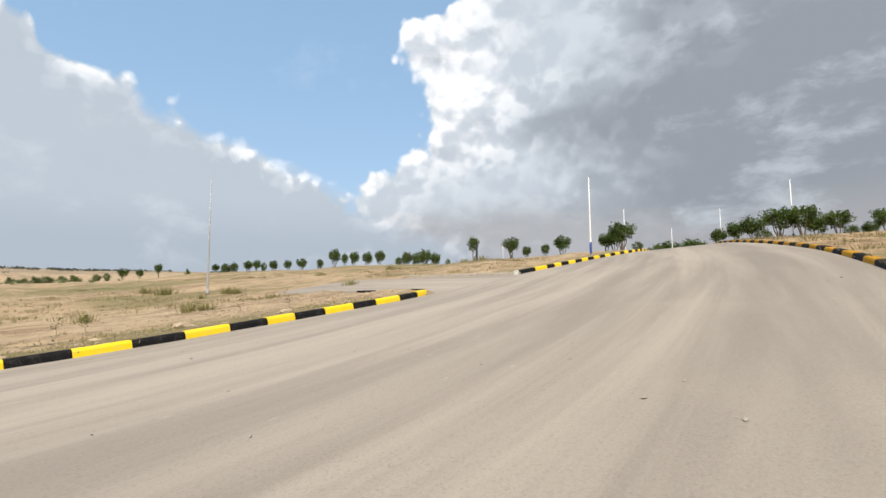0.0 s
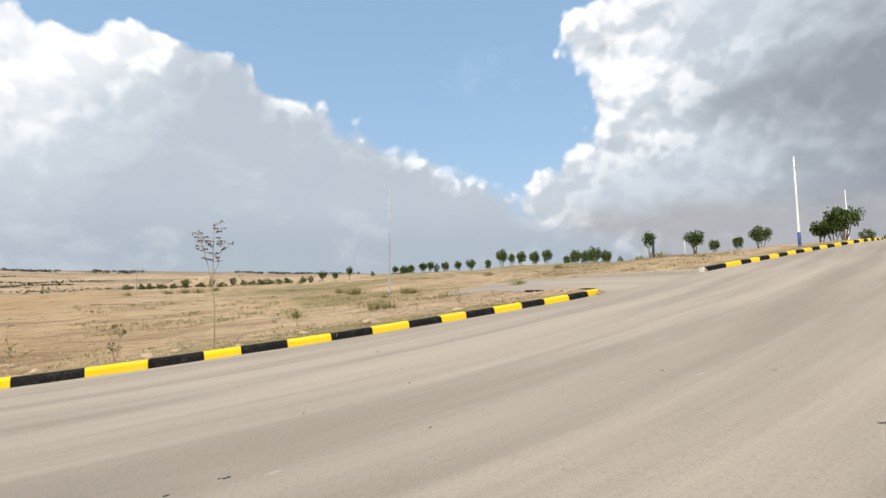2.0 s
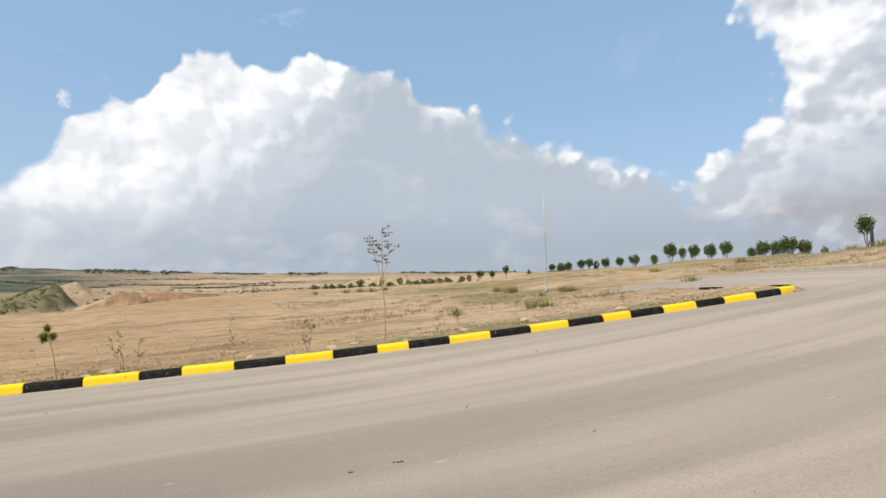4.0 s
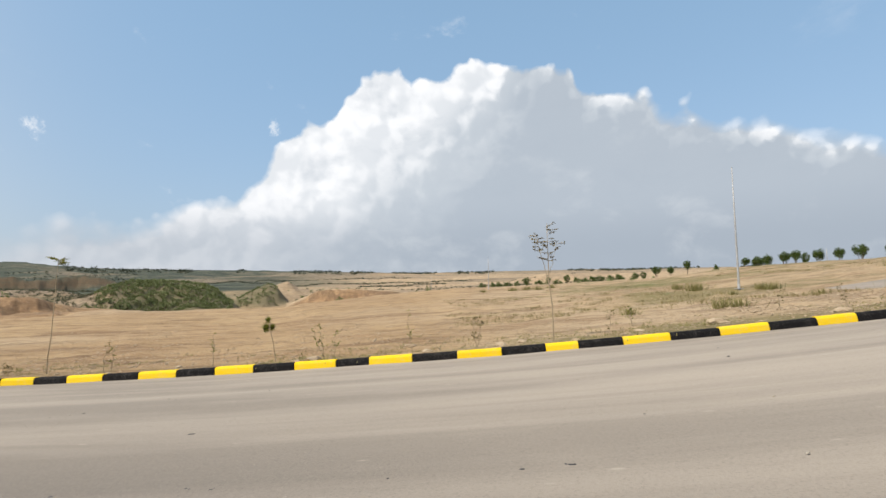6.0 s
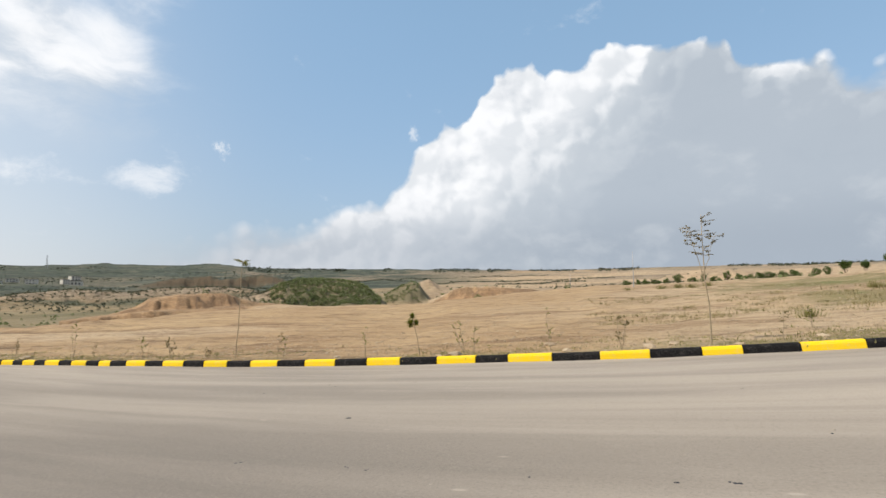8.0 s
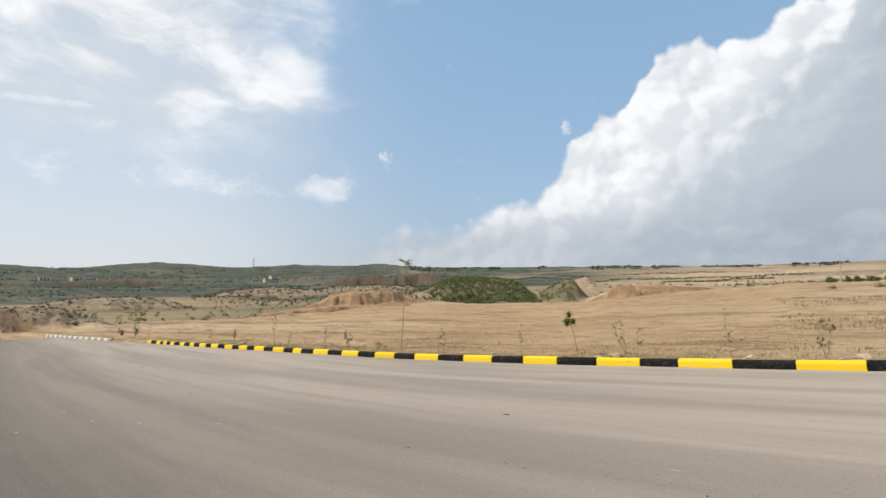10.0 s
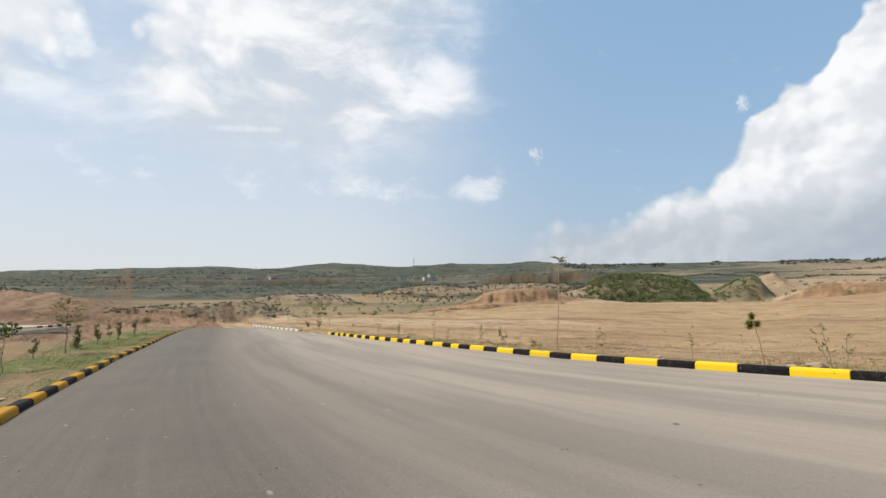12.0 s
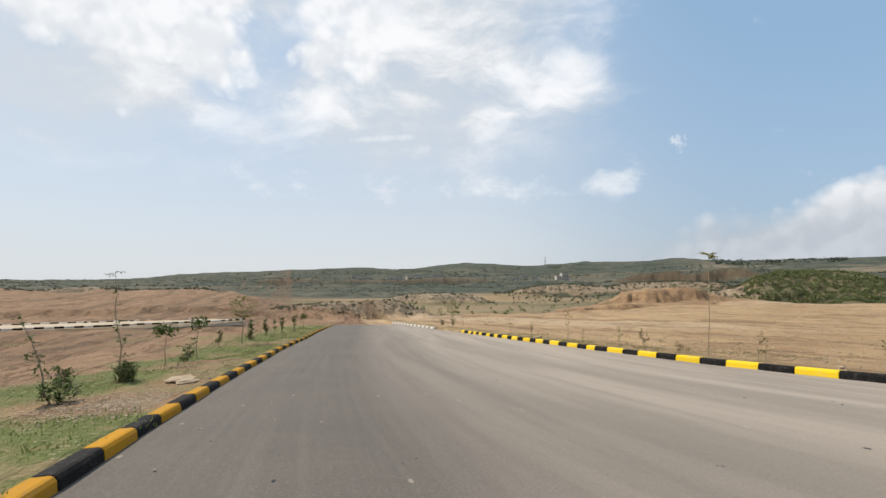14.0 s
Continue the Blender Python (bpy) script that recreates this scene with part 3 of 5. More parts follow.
# banks and mounds: distance, depth of the face, of the top and of the back, kind, size of the bays, crest by bearing
BANKS = [
    (480, 12, 50, 60, "dark", 8, [(-55, 0.3), (-51, 1.45), (-47.6, 1.75), (-46.5, 1.3), (-44.9, 1.55), (-42.7, 1.95), (-40.5, 1.5), (-38, 0.4)]),
    (620, 14, 40, 60, "dark", 10, [(-98, 0.2), (-95, 0.85), (-90, 1.05), (-84, 1.0), (-78, 0.9), (-72, 1.15), (-68, 1.0), (-64, 0.6)]),
    (390, 28, 26, 60, "grey", 9, [(-68, -1.5), (-65, -0.5), (-62.6, 0.0), (-59.3, 0.3), (-56.7, 0.15), (-54.2, 0.0), (-51.8, 0.42), (-48, 0.5), (-44, 0.4), (-40, -0.6)]),
    (260, 14, 12, 30, "grey", 7, [(-82, -2.2), (-78, -0.95), (-75, -0.7), (-71, -0.75), (-68.5, -1.3), (-66, -2.6)]),
    (800, 60, 40, 120, "sand", 12, [(-17, 1.1), (-13, 1.8), (-10, 1.95), (-7, 1.7), (-4, 1.1)]),
    (300, 30, 10, 60, "sand", 8, [(0.2, 0.7), (2, 1.4), (4.7, 2.0), (7, 2.1), (9, 1.9), (11, 1.5), (14, 0.9)]),
    (190, 20, 6, 26, "sand", 5, [(-29, -1.0), (-26.6, 0.0), (-25.1, 0.95), (-23.9, 1.35), (-22.8, 0.75), (-21.5, 0.4), (-19, 0.35), (-16, -0.4)]),
    (166, 12, 5, 14, "green", 3, [(-30, -1.2), (-28.2, -0.05), (-25.9, 1.0), (-25.0, 0.6), (-24, -0.6)]),
    (150, 24, 8, 34, "green", 5, [(-48, -1.6), (-44, -0.45), (-41.8, -0.05), (-40.3, 0.75), (-38.6, 1.35), (-35.8, 1.42), (-33.7, 1.3), (-32.3, 0.95), (-31, 0.3), (-30.2, -0.5), (-29, -1.3), (-28, -2.2)]),
    (125, 4.5, 26, 30, "cut", 4, [(-24, -1.5), (-22, -0.6), (-20.7, 0.1), (-19, 0.4), (-17.6, 0.45), (-15.8, 0.4), (-13.5, 0.25), (-11.5, 0.05), (-9, -0.2), (-6, -0.6)]),
    (128, 6, 14, 30, "grey", 4, [(-124, -1.2), (-116, -0.55), (-114.7, -0.45), (-111.6, -0.15), (-108, 0.06), (-105.4, -0.2), (-103, -0.25), (-100.4, -0.08), (-98.3, -0.14), (-97, -0.5), (-96, -1.2), (-95, -2.4)]),
    (104, 9, 6, 14, "red", 3, [(-57, -2.6), (-54, -1.4), (-53, -0.75), (-50.6, -0.38), (-48, -0.17), (-45.8, -0.39), (-44.4, -0.95), (-42.9, -1.3), (-40, -1.45), (-37, -2.2)]),
    (89, 3, 6, 12, "red", 2.5, [(-60, -2.7), (-57, -2.3), (-52, -2.0), (-49, -1.95), (-45, -1.65), (-41, -1.45), (-37.5, -1.6)]),
    (83, 6, 2, 10, "grey", 2, [(-94, -2.9), (-89.8, -1.95), (-86, -1.65), (-82.6, -1.5), (-80.4, -1.37), (-77.8, -1.7), (-74.7, -2.75), (-73, -3.6)]),
]
RISE = [(-180, 0.03), (-116, 0.043), (-96, 0.043), (-86, 0.025), (-73, 0.012), (-53, 0.016), (-40, 0.022), (-28, 0.016), (-16, 0.026), (-5, 0.036), (4, 0.024), (10, 0.011), (17, 0.001), (40, 0.0), (50, -0.008), (58, -0.003), (75, 0.0), (180, 0.0)]


# how grassy the verge is along the road
VERGE = [(-60, 0.9), (-12, 0.9), (-10.2, 0.85), (-9.7, 0.6), (-9.2, 0.15), (-8.3, 0.15), (-7.7, 0.85), (-6.3, 0.9), (-4, 0.9), (10, 0.6)]


def ring(az, knots):
    return np.interp(az, [a for a, _ in knots], [b for _, b in knots])


def land(x, y):
    """Height of the ground and the cover on it, as two sets of three weights."""
    x, y = np.asarray(x, float), np.asarray(y, float)
    r = np.hypot(x, y) + 1e-6
    az = np.degrees(np.arctan2(x, y))
    near, far = table(x, NEAR_EDGE), table(x, FAR_EDGE)
    mid_x = np.clip(x, -140, 140)
    # levelled plain, hung on the road's profile
    north = y > (near + far) / 2
    out = np.where(north, y - far, near - y)
    plainz = table(mid_x, PROFILE) + np.where(north, 0.0, table(mid_x, FALL) * (12.0 - near))
    plainz = plainz + ring(az, RISE) * np.clip(r - 22, 0, 240) * ease(out, 0, 20)
    lift = 0.12 * ease(out, 0.02, 0.16) + 0.03 * rough(x, y, 0.9, 6, 2) * ease(out, 0.6, 2) + 0.05 * rough(x, y, 2.2, 3) * ease(out, 0.3, 1.5) + 0.16 * rough(x, y, 9, 5) * ease(out, 2, 8) + 0.35 * rough(x, y, 40, 9) * ease(out, 8, 30)
    # the side road's bed stays level
    side = (1 - ease(np.abs(x - 17.0), 2.9, 3.25)) * ease(y, 11, 12) * (1 - ease(y, 24, 30))
    lift = lift * (1 - side) - 0.04 * side
    # bank below the near verge
    lift = np.where(north, lift, lift - 0.5 * ease(out, 4.5, 9.0) * ease(-x, -2, 8))
    z = plainz + lift
    south = (~north) * ease(-x, 4, 16)
    terrace = 0.0
    for off, drop in ((9.5, 0.3), (14.0, 0.25), (20.0, 0.35), (23.0, -0.3), (31.0, -0.35), (44.0, -0.5), (60.0, -0.4), (78.0, -0.4)):
        terrace = terrace - drop * ease(out + 1.2 * rough(x, y, 11, 90, 2), off, off + 0.9)
    z = z + terrace * south * (1 - ease(r, 36, 41))
    on_road = (y > near - 0.02) & (y < far + 0.02)
    z = np.where(on_road, road_z(mid_x, y) - 0.14, z)

    # ploughed slope past the lower road, above a cut bank
    slope = ease(-az, 80, 88) * (1 - ease(-az, 128, 150))
    z = z + slope * (0.75 * ease(r + 2.0 * rough(az, r * 0, 3.0, 12, 2), 69, 71.5) + 0.016 * np.clip(r - 72, 0, 60))

    # past the plain: a drop, a broad floor and hills up to the skyline
    edge = ring(az, REACH) * (1 + 0.08 * lattice(az * 1.0, 0 * az, 5.0, 21) + 0.03 * lattice(az, r * 0, 1.6, 4))
    beyond = ease(r, edge, edge + 8 + 0.10 * edge)
    east = ease(az, -30, -8)
    logs = np.log(np.clip(r, 100, 1400))
    angle = 0.0 * r
    for (d0, k0), (d1, k1) in zip(COUNTRY, COUNTRY[1:]):
        l0, l1 = math.log(d0), math.log(d1)
        u = np.clip((logs - l0) / (l1 - l0), 0, 1)
        inside = (logs >= l0) & ((logs < l1) | (d1 >= 1400))
        angle = np.where(inside, ring(az, k0) * (1 - u) + ring(az, k1) * u, angle)
    away = 1.35 + np.clip(r, 100, 1400) * np.tan(np.radians(angle))
    away = np.where(r > 1400, away * (1400 / r) ** 1.3 - (r - 1400) * 0.012, away)
    swell = ease(r, 130, 420)
    fade = 1 - 0.7 * ease(r, 1150, 1400)
    away = away + fade * swell * (r / 500) * (-2.6 * (1 - np.abs(rough(x, y, 130, 31, 4))) + 1.9 + 0.8 * rough(x, y, 34, 41, 4)) * (1 - 0.45 * east)
    tread = 3.4 - 1.2 * east
    part_up = away / tread - np.floor(away / tread)
    away = away * 0.45 + 0.55 * (np.floor(away / tread) + ease(part_up, 0.72, 1.0)) * tread
    z = z * (1 - beyond) + away * beyond

    green = np.clip(0.30 + 0.25 * rough(x, y, 14, 61, 3), 0, 1) * ease(out, 0.1, 0.6)
    green = green * (0.45 + 0.55 * ease(az, -8, 12))
    green = green + 0.38 * (1 - ease(out, 0.8, 3.4)) * (out > 0)
    green = np.where(north, green, np.clip(ring(x, VERGE) - 0.9 * ease(out, 2.6, 4.8) + 0.55 * rough(x, y, 2.2, 77, 3), 0, 1) * (out > 0) * ease(-x, -30, 4) * ease(x, -54, -50) + 0.06)
    green = green + 0.34 * ease(az, 4, 16) * ease(r, 24, 32) * (1 - ease(r, 60, 110)) * ease(rough(x, y, 7, 63, 3), -0.5, 0.5) * north
    red = 0.55 * ease(rough(x, y, 30, 13, 3), 0.0, 0.8) * (1 - ease(az, -20, 0))
    pale = 0.6 * ease(rough(x, y, 22, 17, 3), 0.1, 0.9) + 0.7 * ease(az, -12, 10) * north
    crop = beyond * (1 - east) * ease(r, 82, 96) * (1 - ease(r, 300, 420)) * (0.75 + 0.25 * rough(x, y, 40, 66, 3))
    scrub = beyond * np.clip(ease(r, 300, 430) * (1.3 - 0.75 * east) + 0.35 * rough(x, y, 110, 71, 4), 0, 1) * (1 - 0.75 * east * (1 - ease(r, 800, 1250)))
    dry = beyond * ease(rough(x, y, 170, 73, 3), -0.1, 0.5) * ease(r, 380, 480) * (1 - ease(r, 1000, 1300)) * (0.12 + 0.6 * ease(az, -66, -44))
    dry = np.clip(dry + beyond * east * 0.75 * ease(rough(x, y, 70, 75, 4), 0.0, 0.5), 0, 1)
    sand = beyond * ease(az, -36, -14) * (1 - ease(r, 700, 1300))
    pale = np.clip(pale + sand, 0, 1)
    # broken: weight of the dark brown that paints shade on steps and faces
    broken = 0.0 * r
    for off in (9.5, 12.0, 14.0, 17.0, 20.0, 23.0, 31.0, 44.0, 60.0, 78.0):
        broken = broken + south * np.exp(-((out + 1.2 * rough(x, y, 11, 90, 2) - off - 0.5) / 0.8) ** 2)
    pale = pale + 0.9 * south * (ease(out, 20.5, 21.2) - ease(out, 23, 24))
    red = red + south * (0.95 - 0.25 * ease(out, 20, 21))
    # graded track and drain across the foot of the north field
    band = y - (24.0 + 0.16 * (x + 40)) + 0.8 * rough(x, y, 12, 95, 2)
    foot = ease(-x, 16, 34) * north
    pale = pale + foot * np.exp(-(band / 4.0) ** 2)
    for off in (-5.5, 5.0):
        broken = broken + 0.9 * foot * np.exp(-((band - off) / 0.9) ** 2)
        z = z - 0.25 * foot * np.exp(-((band - off) / 0.9) ** 2)

    # mounds, banks and cuttings
    for dist, front, flat, back, kind, bays, knots in BANKS:
        lo, hi = knots[0][0], knots[-1][0]
        m = np.nonzero((az > lo) & (az < hi) & (r > dist - 2.2 * front - bays) & (r < dist + flat + back + 2 * bays))[0]
        if not len(m):
            continue
        xm, ym, am, rm, zm = x[m], y[m], az[m], r[m], z[m]
        across = np.radians(am) * dist
        wander = across + 0.25 * (rm - dist) + 0.5 * front * lattice(xm, ym, 0.8 * front + 2, 14)
        gully = np.clip(1 - np.abs(rough(wander, rm * 0.3, max(1.6, front * 0.3), int(dist) + 1, 3)), 0, 1)
        shift = rm + bays * rough(across, rm * 0.3, bays * 3.0, int(dist), 3) + front * (0.10 if kind == "green" else 0.26) * (gully - 0.5) + front * 0.12 * rough(xm, ym, 1.5 + front * 0.1, 7, 2)
        g = np.clip((shift - dist + front) / front, 0, 1)
        hold = 1 - ease(shift, dist + flat, dist + flat + back)
        crest = 1.35 + dist * np.tan(np.radians(ring(am, knots)))
        crest = crest + np.clip(crest - zm, 0, 6) * 0.09 * rough(xm, ym, 3 + front * 0.5, 19, 3) + 0.010 * np.clip(rm - dist, 0, 60)
        lifted = zm + (crest - zm) * (g ** 0.85) * hold
        up = np.clip(lifted - zm, 0, None)
        z[m] = zm + up
        on = ease(up, 0.15, 0.9 + 0.004 * dist)
        face = on * (1 - ease(shift, dist - 0.15 * front, dist + 0.25 * front))
        top = on - face
        for w in (crop, scrub, green, dry):
            w[m] = w[m] * (1 - on)
        if kind == "red":
            red[m] = np.clip(red[m] * (1 - on) + 0.55 * on + 0.3 * face * gully, 0, 1)
            pale[m] = pale[m] * (1 - on)
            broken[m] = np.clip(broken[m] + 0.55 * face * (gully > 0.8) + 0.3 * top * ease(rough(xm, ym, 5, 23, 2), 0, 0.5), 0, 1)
        elif kind == "green":
            bushy = on * ease(am, -42.5, -38.5)
            scrub[m] = np.clip(scrub[m] + 0.75 * bushy, 0, 1)
            crop[m] = np.clip(crop[m] + 0.8 * bushy, 0, 1)
            dry[m] = np.clip(dry[m] + on - bushy, 0, 1)
            red[m] = red[m] * (1 - on)
        elif kind == "sand":
            pale[m] = np.clip(pale[m] + on, 0, 1)
            dry[m] = np.clip(dry[m] + 0.55 * face * gully, 0, 1)
            red[m] = red[m] * (1 - on)
        elif kind == "cut":
            red[m] = np.clip(red[m] * (1 - on) + 0.75 * face, 0, 1)
            pale[m] = np.clip(pale[m] * (1 - on) + top, 0, 1)
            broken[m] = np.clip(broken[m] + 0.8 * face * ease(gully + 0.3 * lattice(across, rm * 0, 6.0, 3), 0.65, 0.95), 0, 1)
        elif kind == "dark":
            scrub[m] = np.clip(scrub[m] + 0.95 * on, 0, 1)
            # scarp face darkened in colour to carry its shade
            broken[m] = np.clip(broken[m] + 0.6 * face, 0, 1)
        else:
            dry[m] = np.clip(dry[m] + on, 0, 1)
            scrub[m] = np.clip(scrub[m] + 0.55 * on * ease(rough(xm, ym, front * 0.6, 29, 3), -0.1, 0.5), 0, 1)
            red[m] = red[m] * (1 - 0.8 * on)
    clip = lambda a: np.clip(a, 0, 1)
    return z, (clip(green * (1 - beyond)), clip(red), clip(pale)), (clip(crop), clip(scrub), clip(broken)), (clip(dry), clip(south + slope * (r > 66)), clip(beyond))


def ground_z(x, y):
    return float(land(np.array([x]), np.array([y]))[0][0])


def mesh_object(name, verts, faces, mat, smooth=True):
    me = bpy.data.meshes.new(name)
    verts = np.asarray(verts, np.float32)
    faces = np.asarray(faces, np.int32)
    me.vertices.add(len(verts))
    me.vertices.foreach_set("co", verts.ravel())
    n = faces.shape[1]
    me.loops.add(faces.size)
    me.loops.foreach_set("vertex_index", faces.ravel())
    me.polygons.add(len(faces))
    me.polygons.foreach_set("loop_start", np.arange(0, faces.size, n, dtype=np.int32))
    me.polygons.foreach_set("loop_total", np.full(len(faces), n, np.int32))
    me.update(calc_edges=True)
    me.validate()
    me.polygons.foreach_set("use_smooth", np.full(len(me.polygons), smooth))
    me.materials.append(mat)
    return me


def colour_attribute(me, name, channels):
    a = me.attributes.new(name, "FLOAT_COLOR", "POINT")
    data = np.ones((len(me.vertices), 4), np.float32)
    for i, c in enumerate(channels):
        data[:, i] = c
    a.data.foreach_set("color", data.ravel())


def grid_faces(rows, cols, wrap=False):
    i, j = np.meshgrid(np.arange(rows - 1), np.arange(cols if wrap else cols - 1), indexing="ij")
    j2 = (j + 1) % cols
    return np.stack([i * cols + j, (i + 1) * cols + j, (i + 1) * cols + j2, i * cols + j2], -1).reshape(-1, 4)


def make_ground():
    az = np.concatenate([np.arange(-180, -121, 2.0), np.arange(-121, 22, 0.17), np.arange(22, 98, 0.4), np.arange(98, 180, 2.0)])
    radii = [0.6]
    while radii[-1] < 4300:
        r = radii[-1]
        radii.append(r + max(0.13 if r > 6 else 0.3, r * (0.010 if r < 40 else 0.014 if r < 70 else 0.0085 if r < 200 else 0.012 if r < 1450 else 0.06)))
    rr, aa = np.meshgrid(np.array(radii), np.radians(az), indexing="ij")
    x, y = rr * np.sin(aa), rr * np.cos(aa)
    z, cover, far, more = land(x.ravel(), y.ravel())
    me = mesh_object("ground", np.stack([x.ravel(), y.ravel(), z], 1), grid_faces(len(radii), len(az), True)[:, ::-1], EARTH)
    colour_attribute(me, "cover", cover)
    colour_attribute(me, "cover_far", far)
    colour_attribute(me, "cover_more", more)
    return tagged(new("ground", me), "dry tan earth with sparse grass, scrub hills beyond", "ground", kind="structure")


ground = make_ground()


def make_road():
    xs = np.concatenate([np.arange(-55, -45, 1.0), np.arange(-45, 40, 0.25), np.arange(40, 64, 1.5)])
    us = np.linspace(0, 1, 61)
    xx, uu = np.meshgrid(xs, us, indexing="ij")
    n, f = table(xx, NEAR_EDGE), table(xx, FAR_EDGE)
    yy = n + (f - n) * uu
    z = road_z(xx, yy) + 0.012 * rough(xx, yy, 3.0, 5, 3)
    me = mesh_object("road", np.stack([xx.ravel(), yy.ravel(), z.ravel()], 1), grid_faces(len(xs), len(us))[:, :], ASPHALT)
    d = (yy - n).ravel()
    xr = xx.ravel()
    track = (0.70 * np.exp(-(np.clip(d - 1.8, 0, 20) / 2.6) ** 2) + 0.30 * np.exp(-(np.clip(d - 4, 0, 20) / 6.0) ** 2)) * ease(-xr, -2.5, 4.5) + 0.2 * np.exp(-((d - 1.5) / 1.3) ** 2) + 0.16 * np.exp(-((d - 5.2) / 0.8) ** 2)
    colour_attribute(me, "lane", (np.clip(track, 0, 1), 0, 0))
    colour_attribute(me, "lane_xy", (xx.ravel(), d, 0))
    return tagged(new("road", me), "dusty grey-tan asphalt road with faint wheel streaks", "road", kind="structure")


road = make_road()


def make_side_road():
    xs, ys = np.linspace(13.4, 20.2, 24), np.linspace(11.9, 30, 60)
    yy, xx = np.meshgrid(ys, xs, indexing="ij")
    z = table(xx, PROFILE) + ring(np.degrees(np.arctan2(xx, yy)), RISE) * np.clip(np.hypot(xx, yy) - 22, 0, 240) * ease(yy - 12, 0, 20) + 0.012 * rough(xx, yy, 3, 8, 3)
    z = z - 0.25 * (1 - ease(xx, 13.4, 14.2)) * ease(yy, 12.5, 14) - 0.2 * ease(xx, 19.8, 20.2) * ease(yy, 12.5, 13.5) - 0.3 * ease(yy, 22, 30)
    me = mesh_object("side_road", np.stack([xx.ravel(), yy.ravel(), z.ravel()], 1), grid_faces(len(ys), len(xs)), ASPHALT)
    colour_attribute(me, "lane", (0, 0, 0))
    colour_attribute(me, "lane_xy", (yy.ravel(), xx.ravel(), 0))
    return tagged(new("side_road", me), "pale dusty side road joining the main road", "road", kind="structure")


make_side_road()


# ---- kerbs ----
def block_mesh(name, mat):
    """A kerb stone one metre long along +X, its face towards -Y, with a battered face and a chamfered top."""
    bm = bmesh.new()
    prof = [(0.0, -0.12), (0.0, 0.0), (0.012, 0.12), (0.035, 0.165), (0.065, 0.18), (0.20, 0.175), (0.215, 0.15), (0.215, -0.12)]
    rings = []
    for x, s in ((0.004, 0.0), (0.012, 0.006), (0.988, 0.006), (0.996, 0.0)):
        rings.append([bm.verts.new((x, p[0] + (0.006 - s if i < 4 else 0), p[1] - (0.006 - s if 2 <= i <= 6 else 0))) for i, p in enumerate(prof)])
    for a, b in zip(rings, rings[1:]):
        for i in range(len(prof)):
            j = (i + 1) % len(prof)
            bm.faces.new((a[i], a[j], b[j], b[i]))
    bm.faces.new(rings[0][::-1])
    bm.faces.new(rings[-1])
    bmesh.ops.recalc_face_normals(bm, faces=bm.faces[:])
    me = bpy.data.meshes.new(name)
    bm.to_mesh(me)
    bm.free()
    me.materials.append(mat)
    return me


STONES = {c: block_mesh("kerb_stone", m) for c, m in (("y", YELLOW), ("o", SHADED_YELLOW), ("k", BLACK), ("w", WHITE_PAINT), ("c", CONCRETE))}
kerb_rng = random.Random(5)


def lay_stone(parent, a, b, colour, tall=1.0):
    """A stone of the kerb from the point a to the point b; its face is to the right of that way."""
    a, b = Vector(a), Vector(b)
    ob = bpy.data.objects.new("kerb_stone", STONES[colour])
    scene.collection.objects.link(ob)
    ex = b - a
    long = ex.length
    ex.normalize()
    ey = Vector((-ex.y, ex.x, 0)).normalized()
    ez = ex.cross(ey)
    m = Matrix((ex, ey, ez)).transposed().to_4x4()
    m.translation = a + Vector((0, 0, kerb_rng.uniform(-0.008, 0.008))) + ey * kerb_rng.uniform(-0.008, 0.008)
    ob.matrix_world = m @ Matrix.Diagonal((long, 1, tall, 1))
    ob.parent = parent
    return ob


def far_point(x):
    y = float(table(x, FAR_EDGE))
    return (x, y, float(road_z(x, y)))


def near_point(x):
    y = float(table(x, NEAR_EDGE))
    return (x, y, float(road_z(x, y)))


kerb_north = tagged(new("kerb_north"), "concrete kerb painted in yellow and black blocks", "kerb", kind="structure")
FAR_JOINTS = [-34.45, -33.83, -33.0, -32.43, -31.98, -31.44, -30.92, -30.41, -29.62, -29.06, -28.33, -27.81, -27.14, -26.42, -25.81, -25.07, -24.38, -23.59, -22.96, -22.19, -21.51, -20.67, -19.93, -19.09, -18.4, -17.79, -16.95, -16.0, -15.14, -14.19, -13.3, -12.31, -11.35, -10.32, -9.32, -8.27, -7.22, -6.19, -5.11, -4.04, -3.2, -2.12, -1.02, 0.05, 1.09, 1.85, 2.87, 3.93, 5.02, 6.09, 7.1, 7.93, 8.95, 10.01, 10.95, 12.04, 12.92]
for i, (a, b) in enumerate(zip(FAR_JOINTS, FAR_JOINTS[1:])):
    lay_stone(kerb_north, far_point(a), far_point(b), "yk"[i % 2])
# round the corner into the side road
cz = float(road_z(13.2, 12.0))
corner = [(FAR_JOINTS[-1], 12.0), (13.55, 12.12), (13.85, 12.5), (13.9, 13.1), (13.75, 13.9), (13.6, 14.8), (13.5, 15.8), (13.5, 16.8)]
for (x0, y0), (x1, y1), c in zip(corner, corner[1:], "ykkkckc"):
    lay_stone(kerb_north, (x0, y0, cz + 0.10 * (x0 - 13.2)), (x1, y1, cz + 0.10 * (x1 - 13.2)), c)

kerb_uphill = tagged(new("kerb_uphill"), "kerb climbing the hill in yellow and black blocks, with a white end", "kerb", kind="structure")
x, i = 19.72, 0
while x < 47:
    step = (0.12, 1.55, 1.2, 0.8, 0.8)[i] if i < 5 else 0.86
    lay_stone(kerb_uphill, far_point(x), far_point(x + step), "w" if i == 0 else "ky"[(i - 1) % 2])
    x, i = x + step, i + 1

